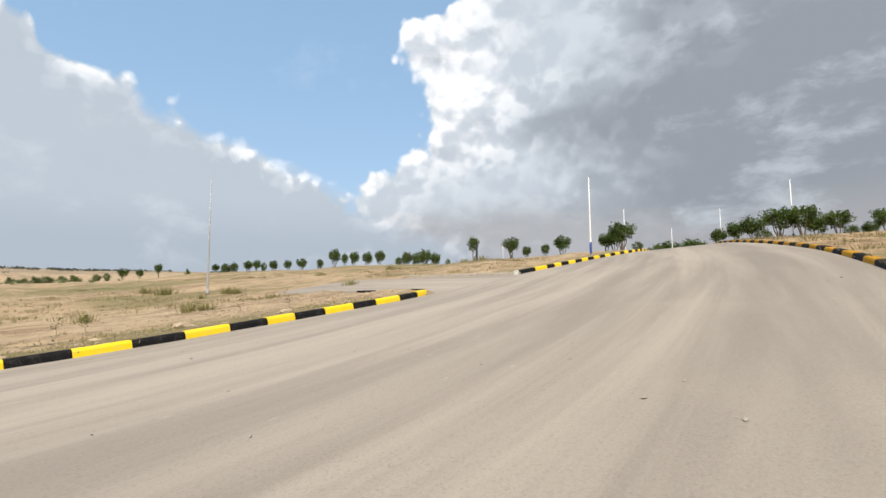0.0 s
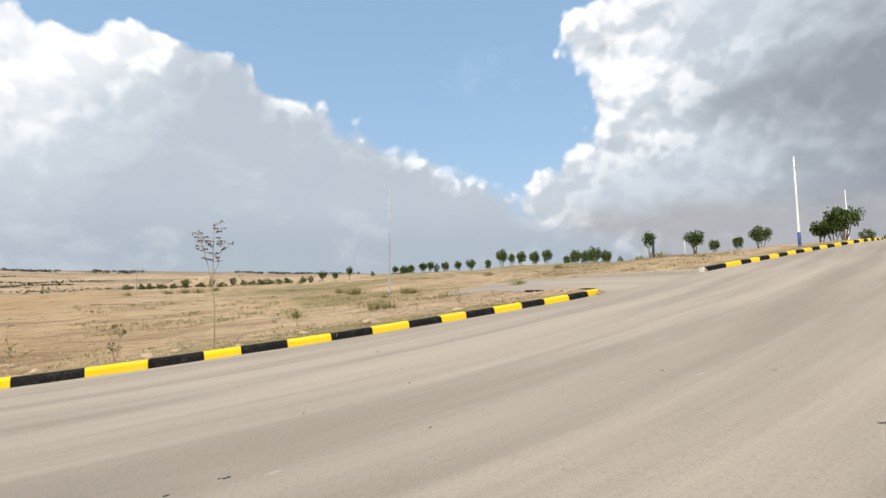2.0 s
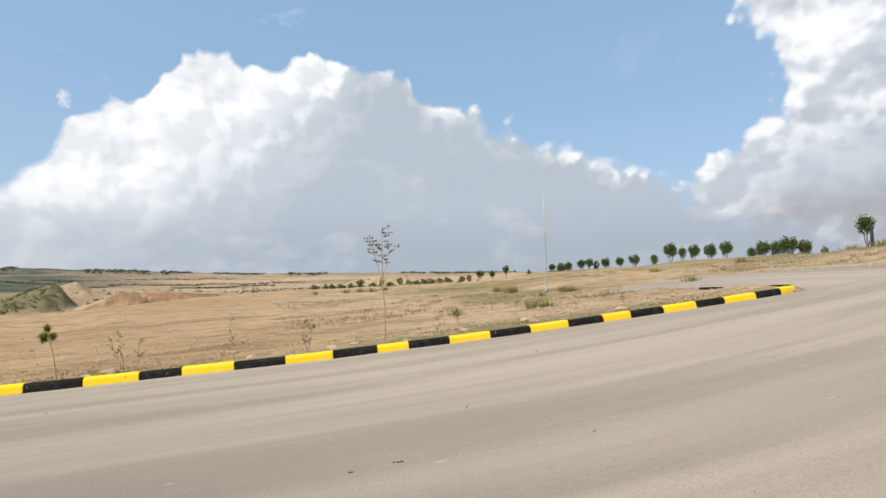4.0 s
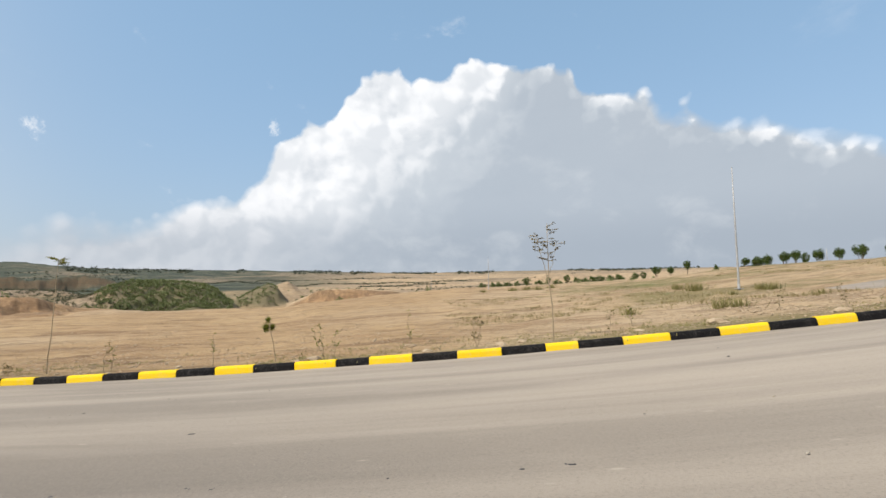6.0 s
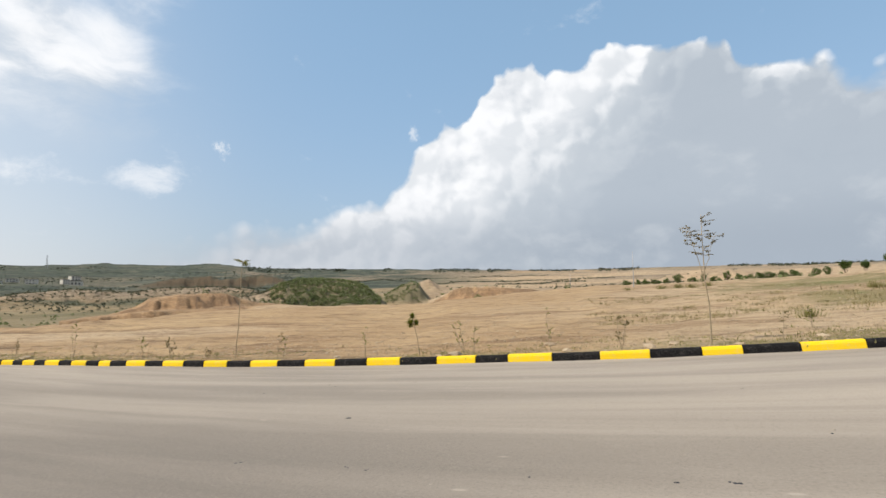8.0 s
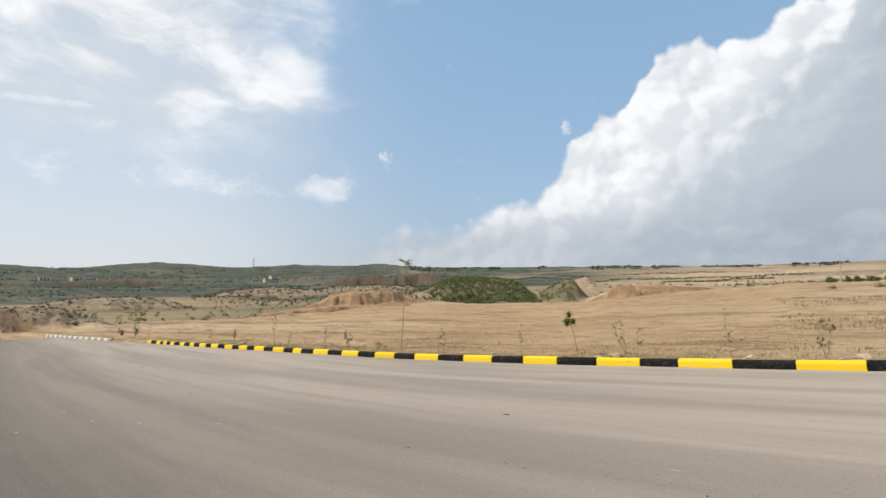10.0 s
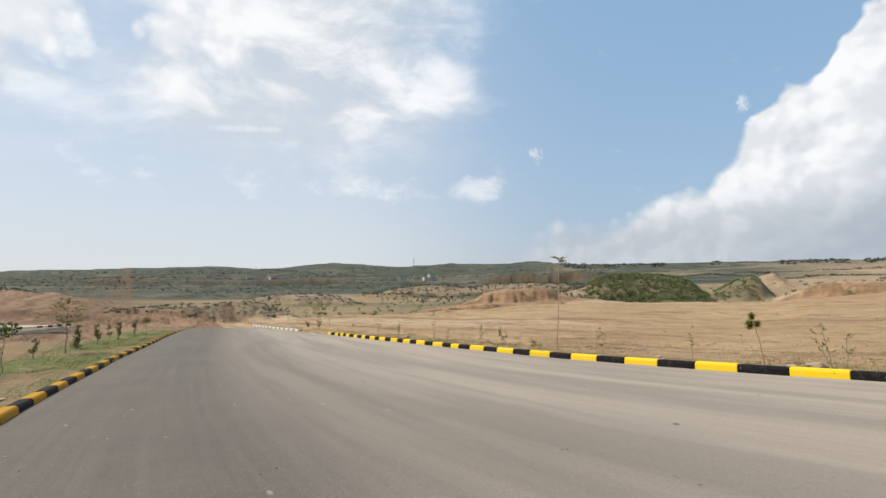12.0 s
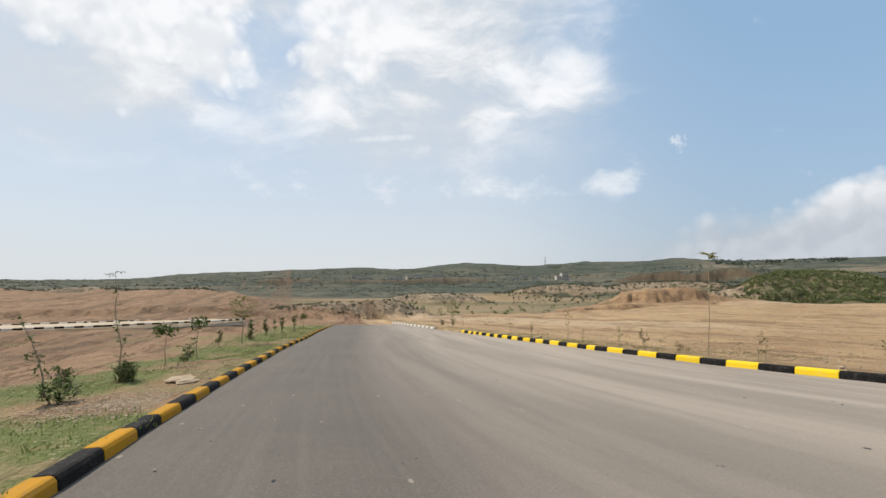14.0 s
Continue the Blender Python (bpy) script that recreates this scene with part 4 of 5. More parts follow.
bend = [(19.72, 12.0), (19.78, 12.9), (19.84, 13.9), (19.9, 15.0), (19.95, 16.2), (20.0, 17.4), (20.05, 18.6), (20.1, 19.8)]
for (x0, y0), (x1, y1) in zip(bend, bend[1:]):
    lay_stone(kerb_uphill, (x1, y1, float(road_z(x1, 12.0)) - 0.06), (x0, y0, float(road_z(x0, 12.0)) - 0.06), "c")

kerb_bare = tagged(new("kerb_bare"), "unpainted pale concrete kerb at the foot of the slope", "kerb", kind="structure")
x, i = -60.0, 0
while x < -41.8:
    lay_stone(kerb_bare, far_point(x), far_point(x + 0.78), "wc"[i % 2])
    x, i = x + 0.78, i + 1

# the yellow stones here use the darker copy, with shade painted in
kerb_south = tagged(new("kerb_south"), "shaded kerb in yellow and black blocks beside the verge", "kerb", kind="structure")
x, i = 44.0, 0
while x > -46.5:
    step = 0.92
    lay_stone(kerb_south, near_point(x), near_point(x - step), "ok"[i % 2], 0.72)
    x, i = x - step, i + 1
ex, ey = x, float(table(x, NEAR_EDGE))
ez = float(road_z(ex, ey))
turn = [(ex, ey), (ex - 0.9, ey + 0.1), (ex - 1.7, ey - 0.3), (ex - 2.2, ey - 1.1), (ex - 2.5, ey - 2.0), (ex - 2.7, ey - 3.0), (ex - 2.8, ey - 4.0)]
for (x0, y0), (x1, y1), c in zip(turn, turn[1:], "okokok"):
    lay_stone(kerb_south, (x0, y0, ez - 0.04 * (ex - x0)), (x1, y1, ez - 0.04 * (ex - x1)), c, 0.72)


# the lower road across the field, between kerbs of its own
LOWER = [(math.sin(radians(b)) * d, math.cos(radians(b)) * d) for b, d in ((-128, 50.5), (-121, 48.5), (-114.5, 48), (-107.7, 48.3), (-103.5, 49.8), (-99.6, 52.5), (-96.5, 57.0))]


def make_lower_road():
    pts = [Vector((*p, 0)) for p in LOWER]
    fine = []
    for a, b in zip(pts, pts[1:]):
        n = max(2, int((b - a).length / 0.55))
        fine += [a.lerp(b, i / n) for i in range(n)]
    side = [Vector((-(b - a).y, (b - a).x, 0)).normalized() for a, b in zip(fine, fine[1:])]
    fine = fine[:-1]
    height = land(np.array([p.x for p in fine]), np.array([p.y for p in fine]))[0]
    height = np.convolve(np.pad(height, 10, mode="edge"), np.ones(21) / 21, mode="valid") + 0.14
    verts = []
    for p, q, h in zip(fine, side, height):
        for u in (-3.1, -2.6, -1.3, 0.0, 1.3, 2.6, 3.1):
            verts.append(p + q * u + Vector((0, 0, h - (0.5 if abs(u) > 3 else 0))))
    me = mesh_object("lower_road", [tuple(v) for v in verts], grid_faces(len(fine), 7)[:, ::-1], DUST)
    me.flip_normals() if me.polygons[8].normal.z < 0 else None
    tagged(new("lower_road", me), "pale dusty road crossing the brown field below", "road", kind="structure")
    kerb = tagged(new("kerb_lower"), "distant kerbs in pale and black blocks along the lower road", "kerb", kind="structure")
    for u in (-2.7, 2.7):
        line = [p + q * u + Vector((0, 0, h)) for p, q, h in zip(fine, side, height)]
        for i, (a, b) in enumerate(zip(line, line[1:])):
            lay_stone(kerb, *((a, b) if u > 0 else (b, a)), "wk"[i % 2], 0.45)


make_lower_road()


# ---- plants ----
def part(name, me, parent, label=""):
    ob = bpy.data.objects.new(name, me)
    scene.collection.objects.link(ob)
    ob.parent = parent
    return tagged(ob, label) if label else ob


class Soup:
    """Collects tubes, leaves and blades, and turns them into one mesh."""

    def __init__(self):
        self.v, self.f = [], []

    def tube(self, points, radii, sides=6):
        base = len(self.v)
        points = [Vector(p) for p in points]
        for i, (p, r) in enumerate(zip(points, radii)):
            d = (points[min(i + 1, len(points) - 1)] - points[max(i - 1, 0)]).normalized()
            a = d.cross(Vector((0.31, 0.95, 0.05))).normalized()
            b = d.cross(a)
            for s in range(sides):
                w = 2 * math.pi * s / sides
                self.v.append(p + (a * math.cos(w) + b * math.sin(w)) * r)
        for i in range(len(points) - 1):
            for s in range(sides):
                t = (s + 1) % sides
                self.f.append((base + i * sides + s, base + i * sides + t, base + (i + 1) * sides + t, base + (i + 1) * sides + s))
        self.f.append(tuple(base + (len(points) - 1) * sides + s for s in range(sides)))

    def leaf(self, at, way, normal, long, wide):
        """A leaf folded along its rib."""
        way = way.normalized()
        side = way.cross(normal)
        side = side.normalized() if side.length > 1e-4 else Vector((1, 0, 0))
        up = side.cross(way)
        b = len(self.v)
        self.v += [at, at + way * long * 0.5 + side * wide * 0.5 + up * wide * 0.18, at + way * long, at + way * long * 0.5 - side * wide * 0.5 + up * wide * 0.18]
        self.f += [(b, b + 1, b + 2), (b, b + 2, b + 3)]

    def blade(self, at, tip, wide):
        d = (tip - at)
        side = d.cross(Vector((0, 0, 1)))
        side = side.normalized() * wide if side.length > 1e-4 else Vector((wide, 0, 0))
        b = len(self.v)
        self.v += [at - side, at + side, tip]
        self.f.append((b, b + 1, b + 2))

    def mesh(self, name, mat, smooth=False):
        me = bpy.data.meshes.new(name)
        me.from_pydata([tuple(v) for v in self.v], [], self.f)
        me.polygons.foreach_set("use_smooth", [smooth] * len(me.polygons))
        me.materials.append(mat)
        return me


def rand_dir(rng):
    z = rng.uniform(-1, 1)
    a = rng.uniform(0, 2 * math.pi)
    q = math.sqrt(1 - z * z)
    return Vector((q * math.cos(a), q * math.sin(a), z))


def make_tree(seed, label, leaf_mat=LEAF, wide=0.78, stems=3, clumps=40, leaves=40, bare=0.36):
    """A young street tree one metre tall, to be scaled: stems from the base and a dense, uneven crown."""
    rng = random.Random(seed)
    tree = tagged(new("tree"), label, "tree", "young trees on the plain")
    wood, crown = Soup(), Soup()
    tips = []
    for s in range(stems):
        a = 2 * math.pi * s / stems + rng.uniform(-0.5, 0.5)
        lean = rng.uniform(0.05, 0.17) if stems > 1 else 0.02
        pts = [Vector((math.cos(a) * 0.012, math.sin(a) * 0.012, -0.03))]
        for i in range(1, 5):
            h = i / 4 * rng.uniform(0.62, 0.74)
            pts.append(Vector((math.cos(a) * lean * i / 2.4 + rng.uniform(-.012, .012), math.sin(a) * lean * i / 2.4 + rng.uniform(-.012, .012), h)))
        wood.tube(pts, [0.019, 0.016, 0.013, 0.010, 0.006])
        tips += pts[2:]
    for c in range(clumps):
        d = rand_dir(rng)
        lump = rng.uniform(0.55, 1.0)
        mid = (1 + bare) / 2
        centre = Vector((d.x * wide / 2 * 0.74 * lump, d.y * wide / 2 * 0.74 * lump, mid + d.z * (1 - bare) / 2 * 0.78 * lump))
        if d.z < -0.2:
            centre.x *= 0.8
            centre.y *= 0.8
        root = min(tips, key=lambda p: (p - centre).length)
        wood.tube([root, (root + centre) / 2 + Vector((0, 0, -0.01)), centre], [0.007, 0.005, 0.002], 4)
        size = rng.uniform(0.07, 0.15)
        for _ in range(leaves):
            o = rand_dir(rng)
            at = centre + o * size * rng.uniform(0.35, 1.0)
            way = (o + rand_dir(rng) * 0.8 + Vector((0, 0, -0.25)))
            crown.leaf(at, way, Vector((rng.uniform(-.6, .6), rng.uniform(-.6, .6), 1)), rng.uniform(0.045, 0.075), rng.uniform(0.03, 0.05))
    part("trunk", wood.mesh("trunk", BARK, True), tree)
    part("crown", crown.mesh("crown", leaf_mat), tree)
    return tree


def stand(ob, bearing, dist, top, widen=1.0, turn=0.0):
    """Put a tree at a bearing and distance, so tall that its top reaches the angle top."""
    b = math.radians(bearing)
    x, y = math.sin(b) * dist, math.cos(b) * dist
    z = ground_z(x, y)
    h = max(0.5, 1.35 + dist * math.tan(math.radians(top)) - z)
    t = copy_thing(ob, pose(x, y, z, 0, 0, turn))
    t.scale = (h * widen, h * widen, h)
    return t


MODELS = [make_tree(11, "young broadleaf tree with several stems and a dense dark green crown"),
          make_tree(12, "young broadleaf tree with a rounded dark green crown", wide=0.84, stems=4, clumps=46),
          make_tree(13, "slim young tree with an upright green crown on bare stems", wide=0.62, stems=3, clumps=30, bare=0.40),
          make_tree(14, "broad young tree with forked stems and a spreading green crown", wide=1.06, stems=5, clumps=50, bare=0.36),
          make_tree(15, "low dark green shrub tree leafy to the ground", wide=1.1, stems=4, clumps=44, bare=0.04)]
rng = random.Random(3)
# bearing, distance, angle of the top, model, widening
TREES = [(53.6, 50, 6.43, 2, 0.95), (58.0, 58, 6.35, 0, 1.15), (59.7, 62, 5.34, 1, 0.9), (61.8, 66, 5.49, 2, 1.0), (63.7, 62, 6.46, 1, 1.0),
         (68.4, 57, 6.5, 0, 1.1), (70.1, 55, 7.69, 3, 0.95), (71.7, 60, 5.6, 4, 0.9), (69.3, 58, 6.9, 1, 1.0)]
UPHILL = [(79.4, 56, 6.4, 1, 1.0), (80.9, 54, 6.95, 0, 1.05), (82.4, 52, 7.4, 1, 1.15), (83.3, 58, 6.3, 4, 0.9), (84.6, 50, 8.1, 3, 1.0), (86.4, 50, 8.1, 3, 1.05),
          (87.5, 54, 7.0, 0, 1.15), (89.0, 50, 7.35, 3, 1.05), (90.0, 54, 6.0, 4, 1.0), (91.2, 56, 6.1, 1, 1.0), (92.3, 50, 7.2, 3, 1.0), (94.0, 52, 6.9, 1, 1.2)]
BEYOND = [(73.4, 110, 5.3, 4, 0.9), (74.5, 112, 5.35, 1, 1.1), (75.7, 108, 5.4, 4, 0.9), (76.9, 112, 5.55, 1, 1.1), (77.9, 108, 5.35, 4, 0.8)]
AVENUE = [(37.6, 85, 5.09, 1, 1.0), (38.7, 92, 4.5, 2, 1.0), (39.8, 95, 4.8, 0, 1.0), (41.3, 96, 4.8, 1, 1.0), (42.7, 92, 4.95, 0, 1.05), (44.9, 120, 4.2, 2, 1.0),
          (45.8, 100, 4.85, 1, 0.95), (46.9, 104, 4.75, 0, 1.0), (47.9, 100, 5.15, 1, 1.0), (49.1, 102, 4.7, 0, 1.05), (50.6, 84, 4.1, 4, 0.6)]
ORCHARD = [(36.0, 125, 3.9, 2, 1.0), (34.0, 112, 3.98, 1, 1.15), (32.5, 116, 3.75, 0, 1.1), (31.0, 118, 3.72, 1, 1.1), (30.0, 118, 3.6, 4, 0.7), (29.3, 116, 3.7, 0, 1.1), (28.4, 118, 3.62, 1, 1.1),
          (27.0, 150, 3.35, 2, 1.1), (26.2, 140, 3.3, 1, 1.1), (25.2, 112, 3.2, 1, 1.15), (22.6, 150, 2.75, 4, 0.6), (20.0, 130, 3.1, 0, 1.05), (18.4, 142, 2.55, 1, 1.0), (17.0, 128, 2.6, 1, 1.2), (15.7, 130, 2.2, 4, 0.8), (14.9, 134, 2.1, 4, 0.9)]
for rows, group in ((TREES, "young trees along the side road"), (UPHILL, "trees along the uphill verge"), (BEYOND, "trees past the crest"), (AVENUE, "young trees in rows on the plain"), (ORCHARD, "young trees in rows on the plain")):
    for bearing, dist, top, model, widen in rows:
        widen *= 0.8 if rows in (AVENUE, ORCHARD) else 1.0
        tagged(stand(MODELS[model], bearing, dist, top, widen, rng.uniform(0, 360)), group=group)
# low dark bushes towards the valley
for bearing, dist, top in ((13.2, 150, 1.95), (12.3, 150, 1.9), (11.2, 158, 1.85), (10.4, 150, 1.8), (8.7, 140, 1.7), (7.7, 118, 1.95), (5.6, 122, 1.75), (4.6, 140, 1.4), (3.2, 118, 1.72), (2.1, 124, 1.35), (1.0, 122, 1.25), (0.0, 128, 1.3), (-0.7, 116, 1.25), (-1.9, 118, 1.2), (6.6, 150, 1.45), (9.6, 160, 1.6)):
    t = stand(MODELS[4], bearing, dist, top, rng.uniform(0.7, 1.2), rng.uniform(0, 360))
    tagged(t, "low dark bush on dry ground", "bush", "bushes on the plain")
for m in MODELS:
    for o in (*m.children_recursive, m):
        bpy.data.objects.remove(o)


def sapling(x, y, h, kind, seed, label, lean=0.0):
    """A newly planted sapling on a verge."""
    r = random.Random(seed)
    z = ground_z(x, y)
    ob = tagged(new("sapling"), label, "sapling", "saplings on the verges")
    ob.matrix_world = pose(x, y, z, 0, 0, 0)
    wood, leaves = Soup(), Soup()
    mat, bark = LEAF_DRY, PALE_BARK

    def stem(start, end, r0, bend=0.03, n=7):
        pts = [start.lerp(end, i / (n - 1)) + Vector((r.uniform(-bend, bend), r.uniform(-bend, bend), 0)) * (0 < i < n - 1) for i in range(n)]
        wood.tube(pts, [r0 * (1 - 0.75 * i / (n - 1)) for i in range(n)], 5)
        return pts

    def spray(at, way, long, count, size, flat=0.25):
        """A twig with leaflets along both sides."""
        end = at + way.normalized() * long
        wood.tube([at, at.lerp(end, 0.5) + Vector((0, 0, 0.02)), end], [0.005, 0.004, 0.002], 4)
        for i in range(count):
            p = at.lerp(end, 0.25 + 0.75 * i / count)
            d = way.normalized() * 0.5 + rand_dir(r)
            d.z *= flat
            leaves.leaf(p, d, Vector((r.uniform(-.4, .4), r.uniform(-.4, .4), 1)), size * r.uniform(0.7, 1.2), size * 0.5)

    top = Vector((lean * h, 0, h))
    if kind == "tall":
        main = stem(Vector((0, 0, -0.1)), top * 0.97, 0.022)
        second = stem(Vector((lean * h * 0.4, 0, h * 0.42)), Vector((-0.36, 0.1, h * 0.88)), 0.011)
        third = stem(Vector((lean * h * 0.5, 0, h * 0.55)), Vector((0.16, -0.05, h * 0.80)), 0.008)
        for pts, n in ((main, 15), (second, 12), (third, 5)):
            for i in range(n):
                p = pts[-1].lerp(pts[-3], r.random())
                a = r.uniform(0, 6.3)
                spray(p, Vector((math.cos(a), math.sin(a) * 0.6, r.uniform(-0.1, 0.5))), r.uniform(0.12, 0.30), 13, 0.075, 0.35)
    elif kind == "thin":
        mat = LEAF_YELLOW
        main = stem(Vector((0, 0, -0.1)), top, 0.018, 0.02)
        for i in range(14):
            a = r.uniform(0, 6.3)
            spray(main[-1] - Vector((0, 0, r.uniform(0, 0.18))), Vector((math.cos(a) + 0.3, math.sin(a), r.uniform(0.0, 0.35))), r.uniform(0.15, 0.45), 14, 0.085, 0.4)
    elif kind == "tuft":
        mat = LEAF_YELLOW
        main = stem(Vector((0, 0, -0.1)), top, 0.016, 0.015)
        for centre, size, n in ((top + Vector((-0.03, 0, -0.03)), 0.17, 260), (top + Vector((-0.08, 0, -0.25)), 0.23, 340), (top + Vector((0.1, 0, -0.22)), 0.18, 200)):
            for i in range(n):
                d = rand_dir(r)
                d.z = d.z * 0.7 + 0.15
                leaves.blade(centre, centre + d * size * r.uniform(0.6, 1.1), 0.014)
    elif kind == "round":
        mat = LEAF
        main = stem(Vector((0, 0, -0.1)), top * 0.8, 0.02)
        for c in range(9):
            centre = top * 0.82 + Vector((r.uniform(-.24, .24), r.uniform(-.24, .24), r.uniform(-.1, .16))) * (h / 1.3)
            for i in range(34):
                o = rand_dir(r)
                leaves.leaf(centre + o * 0.09, o + rand_dir(r) * 0.6, rand_dir(r), 0.075, 0.045)
    elif kind == "layered":
        mat = LEAF_YELLOW
        main = stem(Vector((0, 0, -0.1)), top, 0.028)
        for i in range(46):
            p = main[3].lerp(main[-1], r.random())
            a = r.uniform(0, 6.3)
            reach = 0.62 * (1.15 - abs(p.z / h - 0.75) * 1.6)
            spray(p, Vector((math.cos(a), math.sin(a), 0.25)), max(0.15, reach), 16, 0.10, 0.3)
    elif kind == "footed":
        mat = LEAF
        top = Vector((lean * h * 0.3, lean * h, h))
        main = stem(Vector((0, 0, -0.1)), top, 0.017, 0.05)
        for i in range(16):
            p = main[2].lerp(main[-1], r.random())
            a = r.uniform(0, 6.3)
            spray(p, Vector((math.cos(a), math.sin(a), 0.2)), r.uniform(0.06, 0.2), 6, 0.075, 0.6)
        for i in range(60):
            a = r.uniform(0, 6.3)
            spray(Vector((r.uniform(-.2, .2), r.uniform(-.12, .25), r.uniform(0.02, 0.3))), Vector((math.cos(a), math.sin(a), 0.4)), r.uniform(0.06, 0.2), 7, 0.075, 0.6)
    elif kind == "bushy":
        mat = LEAF
        for s in range(4):
            main = stem(Vector((r.uniform(-.05, .05), r.uniform(-.05, .05), -0.1)), top * r.uniform(0.5, 1.0) + Vector((r.uniform(-.2, .2), r.uniform(-.15, .15), 0)), 0.014, 0.04)
            for i in range(12):
                p = main[1].lerp(main[-1], r.random())
                a = r.uniform(0, 6.3)
                spray(p, Vector((math.cos(a), math.sin(a), 0.3)), r.uniform(0.1, 0.26), 7, 0.08, 0.6)
    else:
        mat = {"dry": LEAF_DRY, "dark": LEAF}.get(kind, LEAF_YELLOW)
        dense = 2.0 if kind == "dark" else 1.0
        for s in range(1 if r.random() < 0.5 else 2):
            main = stem(Vector((0, 0, -0.1)), top * r.uniform(0.8, 1.0) + Vector((r.uniform(-.12, .12) * (s + 1), r.uniform(-.1, .1), 0)), 0.011 * dense, 0.03)
            for i in range(int(8 * dense)):
                p = main[2].lerp(main[-1], r.random())
                a = r.uniform(0, 6.3)
                spray(p, Vector((math.cos(a), math.sin(a), 0.6)), r.uniform(0.06, 0.18), int(5 * dense), 0.07 + 0.025 * (dense - 1), 0.7)
    part("stem", wood.mesh("stem", bark, True), ob)
    part("leaves", leaves.mesh("leaves", mat), ob)
    return ob


TALL = "tall slender sapling with sparse yellowing leaves at its forked top"
THIN = "thin leaning sapling with a small yellow-green crown"
DRY = "small dry sapling with a few withered leaves behind the kerb"
SPARSE = "short sapling with sparse pale green leaves behind the kerb"
ROUND = "young tree with a small rounded dark crown on the grass verge"
NORTH_ROW = (
        (1.37, 13.0, 3.12, "tall", -0.03, TALL), (-12.92, 13.0, 3.3, "thin", 0.05, THIN), (-16.2, 13.2, 0.75, "dry", -0.2, DRY), (-11.2, 13.0, 0.8, "dry", 0.2, DRY),
        (-7.86, 13.0, 1.05, "sparse", 0.0, SPARSE), (-6.04, 13.0, 1.15, "tuft", -0.2, "leaning sapling topped with bushy green needle tufts"),
        (-4.43, 13.1, 1.0, "sparse", -0.1, SPARSE), (-4.75, 13.2, 0.95, "sparse", -0.25, SPARSE), (-2.40, 13.4, 1.2, "sparse", 0.0, SPARSE), (-0.6, 13.0, 0.9, "dry", 0.03, DRY), (2.83, 13.2, 0.75, "dry", -0.03, DRY),
        (3.9, 15.2, 0.6, "sparse", 0.0, SPARSE), (7.6, 14.6, 0.55, "dry", 0.05, DRY), (8.6, 13.2, 0.8, "dry", -0.25, DRY), (-40.8, 13.4, 2.3, "layered", 0.0, "slim young tree with layered yellow-green leaves behind the kerb"))
FOOT_ROW = (
        (-37.9, 13.4, 0.9, "dry", 0.0, DRY), (-25.8, 13.2, 0.85, "dry", 0.1, DRY), (-21.8, 13.2, 1.55, "sparse", 0.0, SPARSE), (-20.2, 13.0, 0.85, "dry", 0.0, DRY), (-17.5, 13.0, 0.9, "sparse", 0.0, SPARSE),
        (-15.9, 13.0, 0.78, "dry", -0.2, DRY), (-11.0, 13.1, 0.9, "sparse", 0.1, SPARSE), (-14.2, 13.0, 0.35, "dry", 0.0, DRY), (-28.5, 13.2, 0.7, "dry", 0.2, DRY), (-33.0, 13.4, 0.8, "sparse", 0.0, SPARSE),
        (-45.5, 15.0, 0.8, "bushy", 0.0, "bushy green shrub at the foot of the slope"), (-47.5, 14.6, 0.7, "bushy", 0.0, "bushy green shrub at the foot of the slope"))
SOUTH_ROW = (
        (-9.3, -3.5, 1.45, "footed", -0.42, "leaning shrub with dark green leaves on the grass verge"), (-12.2, -3.4, 2.3, "footed", -0.10, "tall thin sapling with sparse pale green leaves on the grass verge"),
        (-12.0, -3.3, 0.55, "bushy", 0.0, "small green shrub on the grass verge"), (-11.8, -4.3, 0.4, "bushy", 0.0, "small green shrub on the grass verge"), (-15.5, -3.3, 1.25, "round", -0.1, ROUND), (-16.7, -3.0, 0.8, "bushy", 0.0, "small green shrub on the grass verge"),
        (-18.0, -2.9, 1.36, "round", 0.0, ROUND), (-23.0, -2.9, 0.7, "dark", 0.0, "thin sapling with few dark leaves on the grass verge"), (-24.8, -2.1, 2.1, "layered", 0.0, "slim young tree with layered yellow-green leaves on the grass verge"), (-28.1, -2.0, 0.7, "bushy", 0.0, "small green shrub on the grass verge"),
        (-27.0, -1.9, 1.0, "dark", 0.1, "thin sapling with few dark leaves on the grass verge"), (-30.8, -1.3, 1.1, "dark", 0.0, "thin sapling with few dark leaves on the grass verge"), (-32.5, -0.9, 1.2, "dark", -0.1, "thin sapling with few dark leaves on the grass verge"), (-34.2, -0.5, 1.15, "dark", 0.0, "sparse sapling on the grass verge"), (-36.4, 0.3, 1.2, "dark", 0.0, "sparse sapling on the grass verge"), (-38.9, 1.0, 1.2, "round", 0.0, ROUND))
for i, (x, y, h, kind, lean, label) in enumerate((*NORTH_ROW, *FOOT_ROW, *SOUTH_ROW)):
    sapling(x, y, h, kind, 200 + i, label, lean)


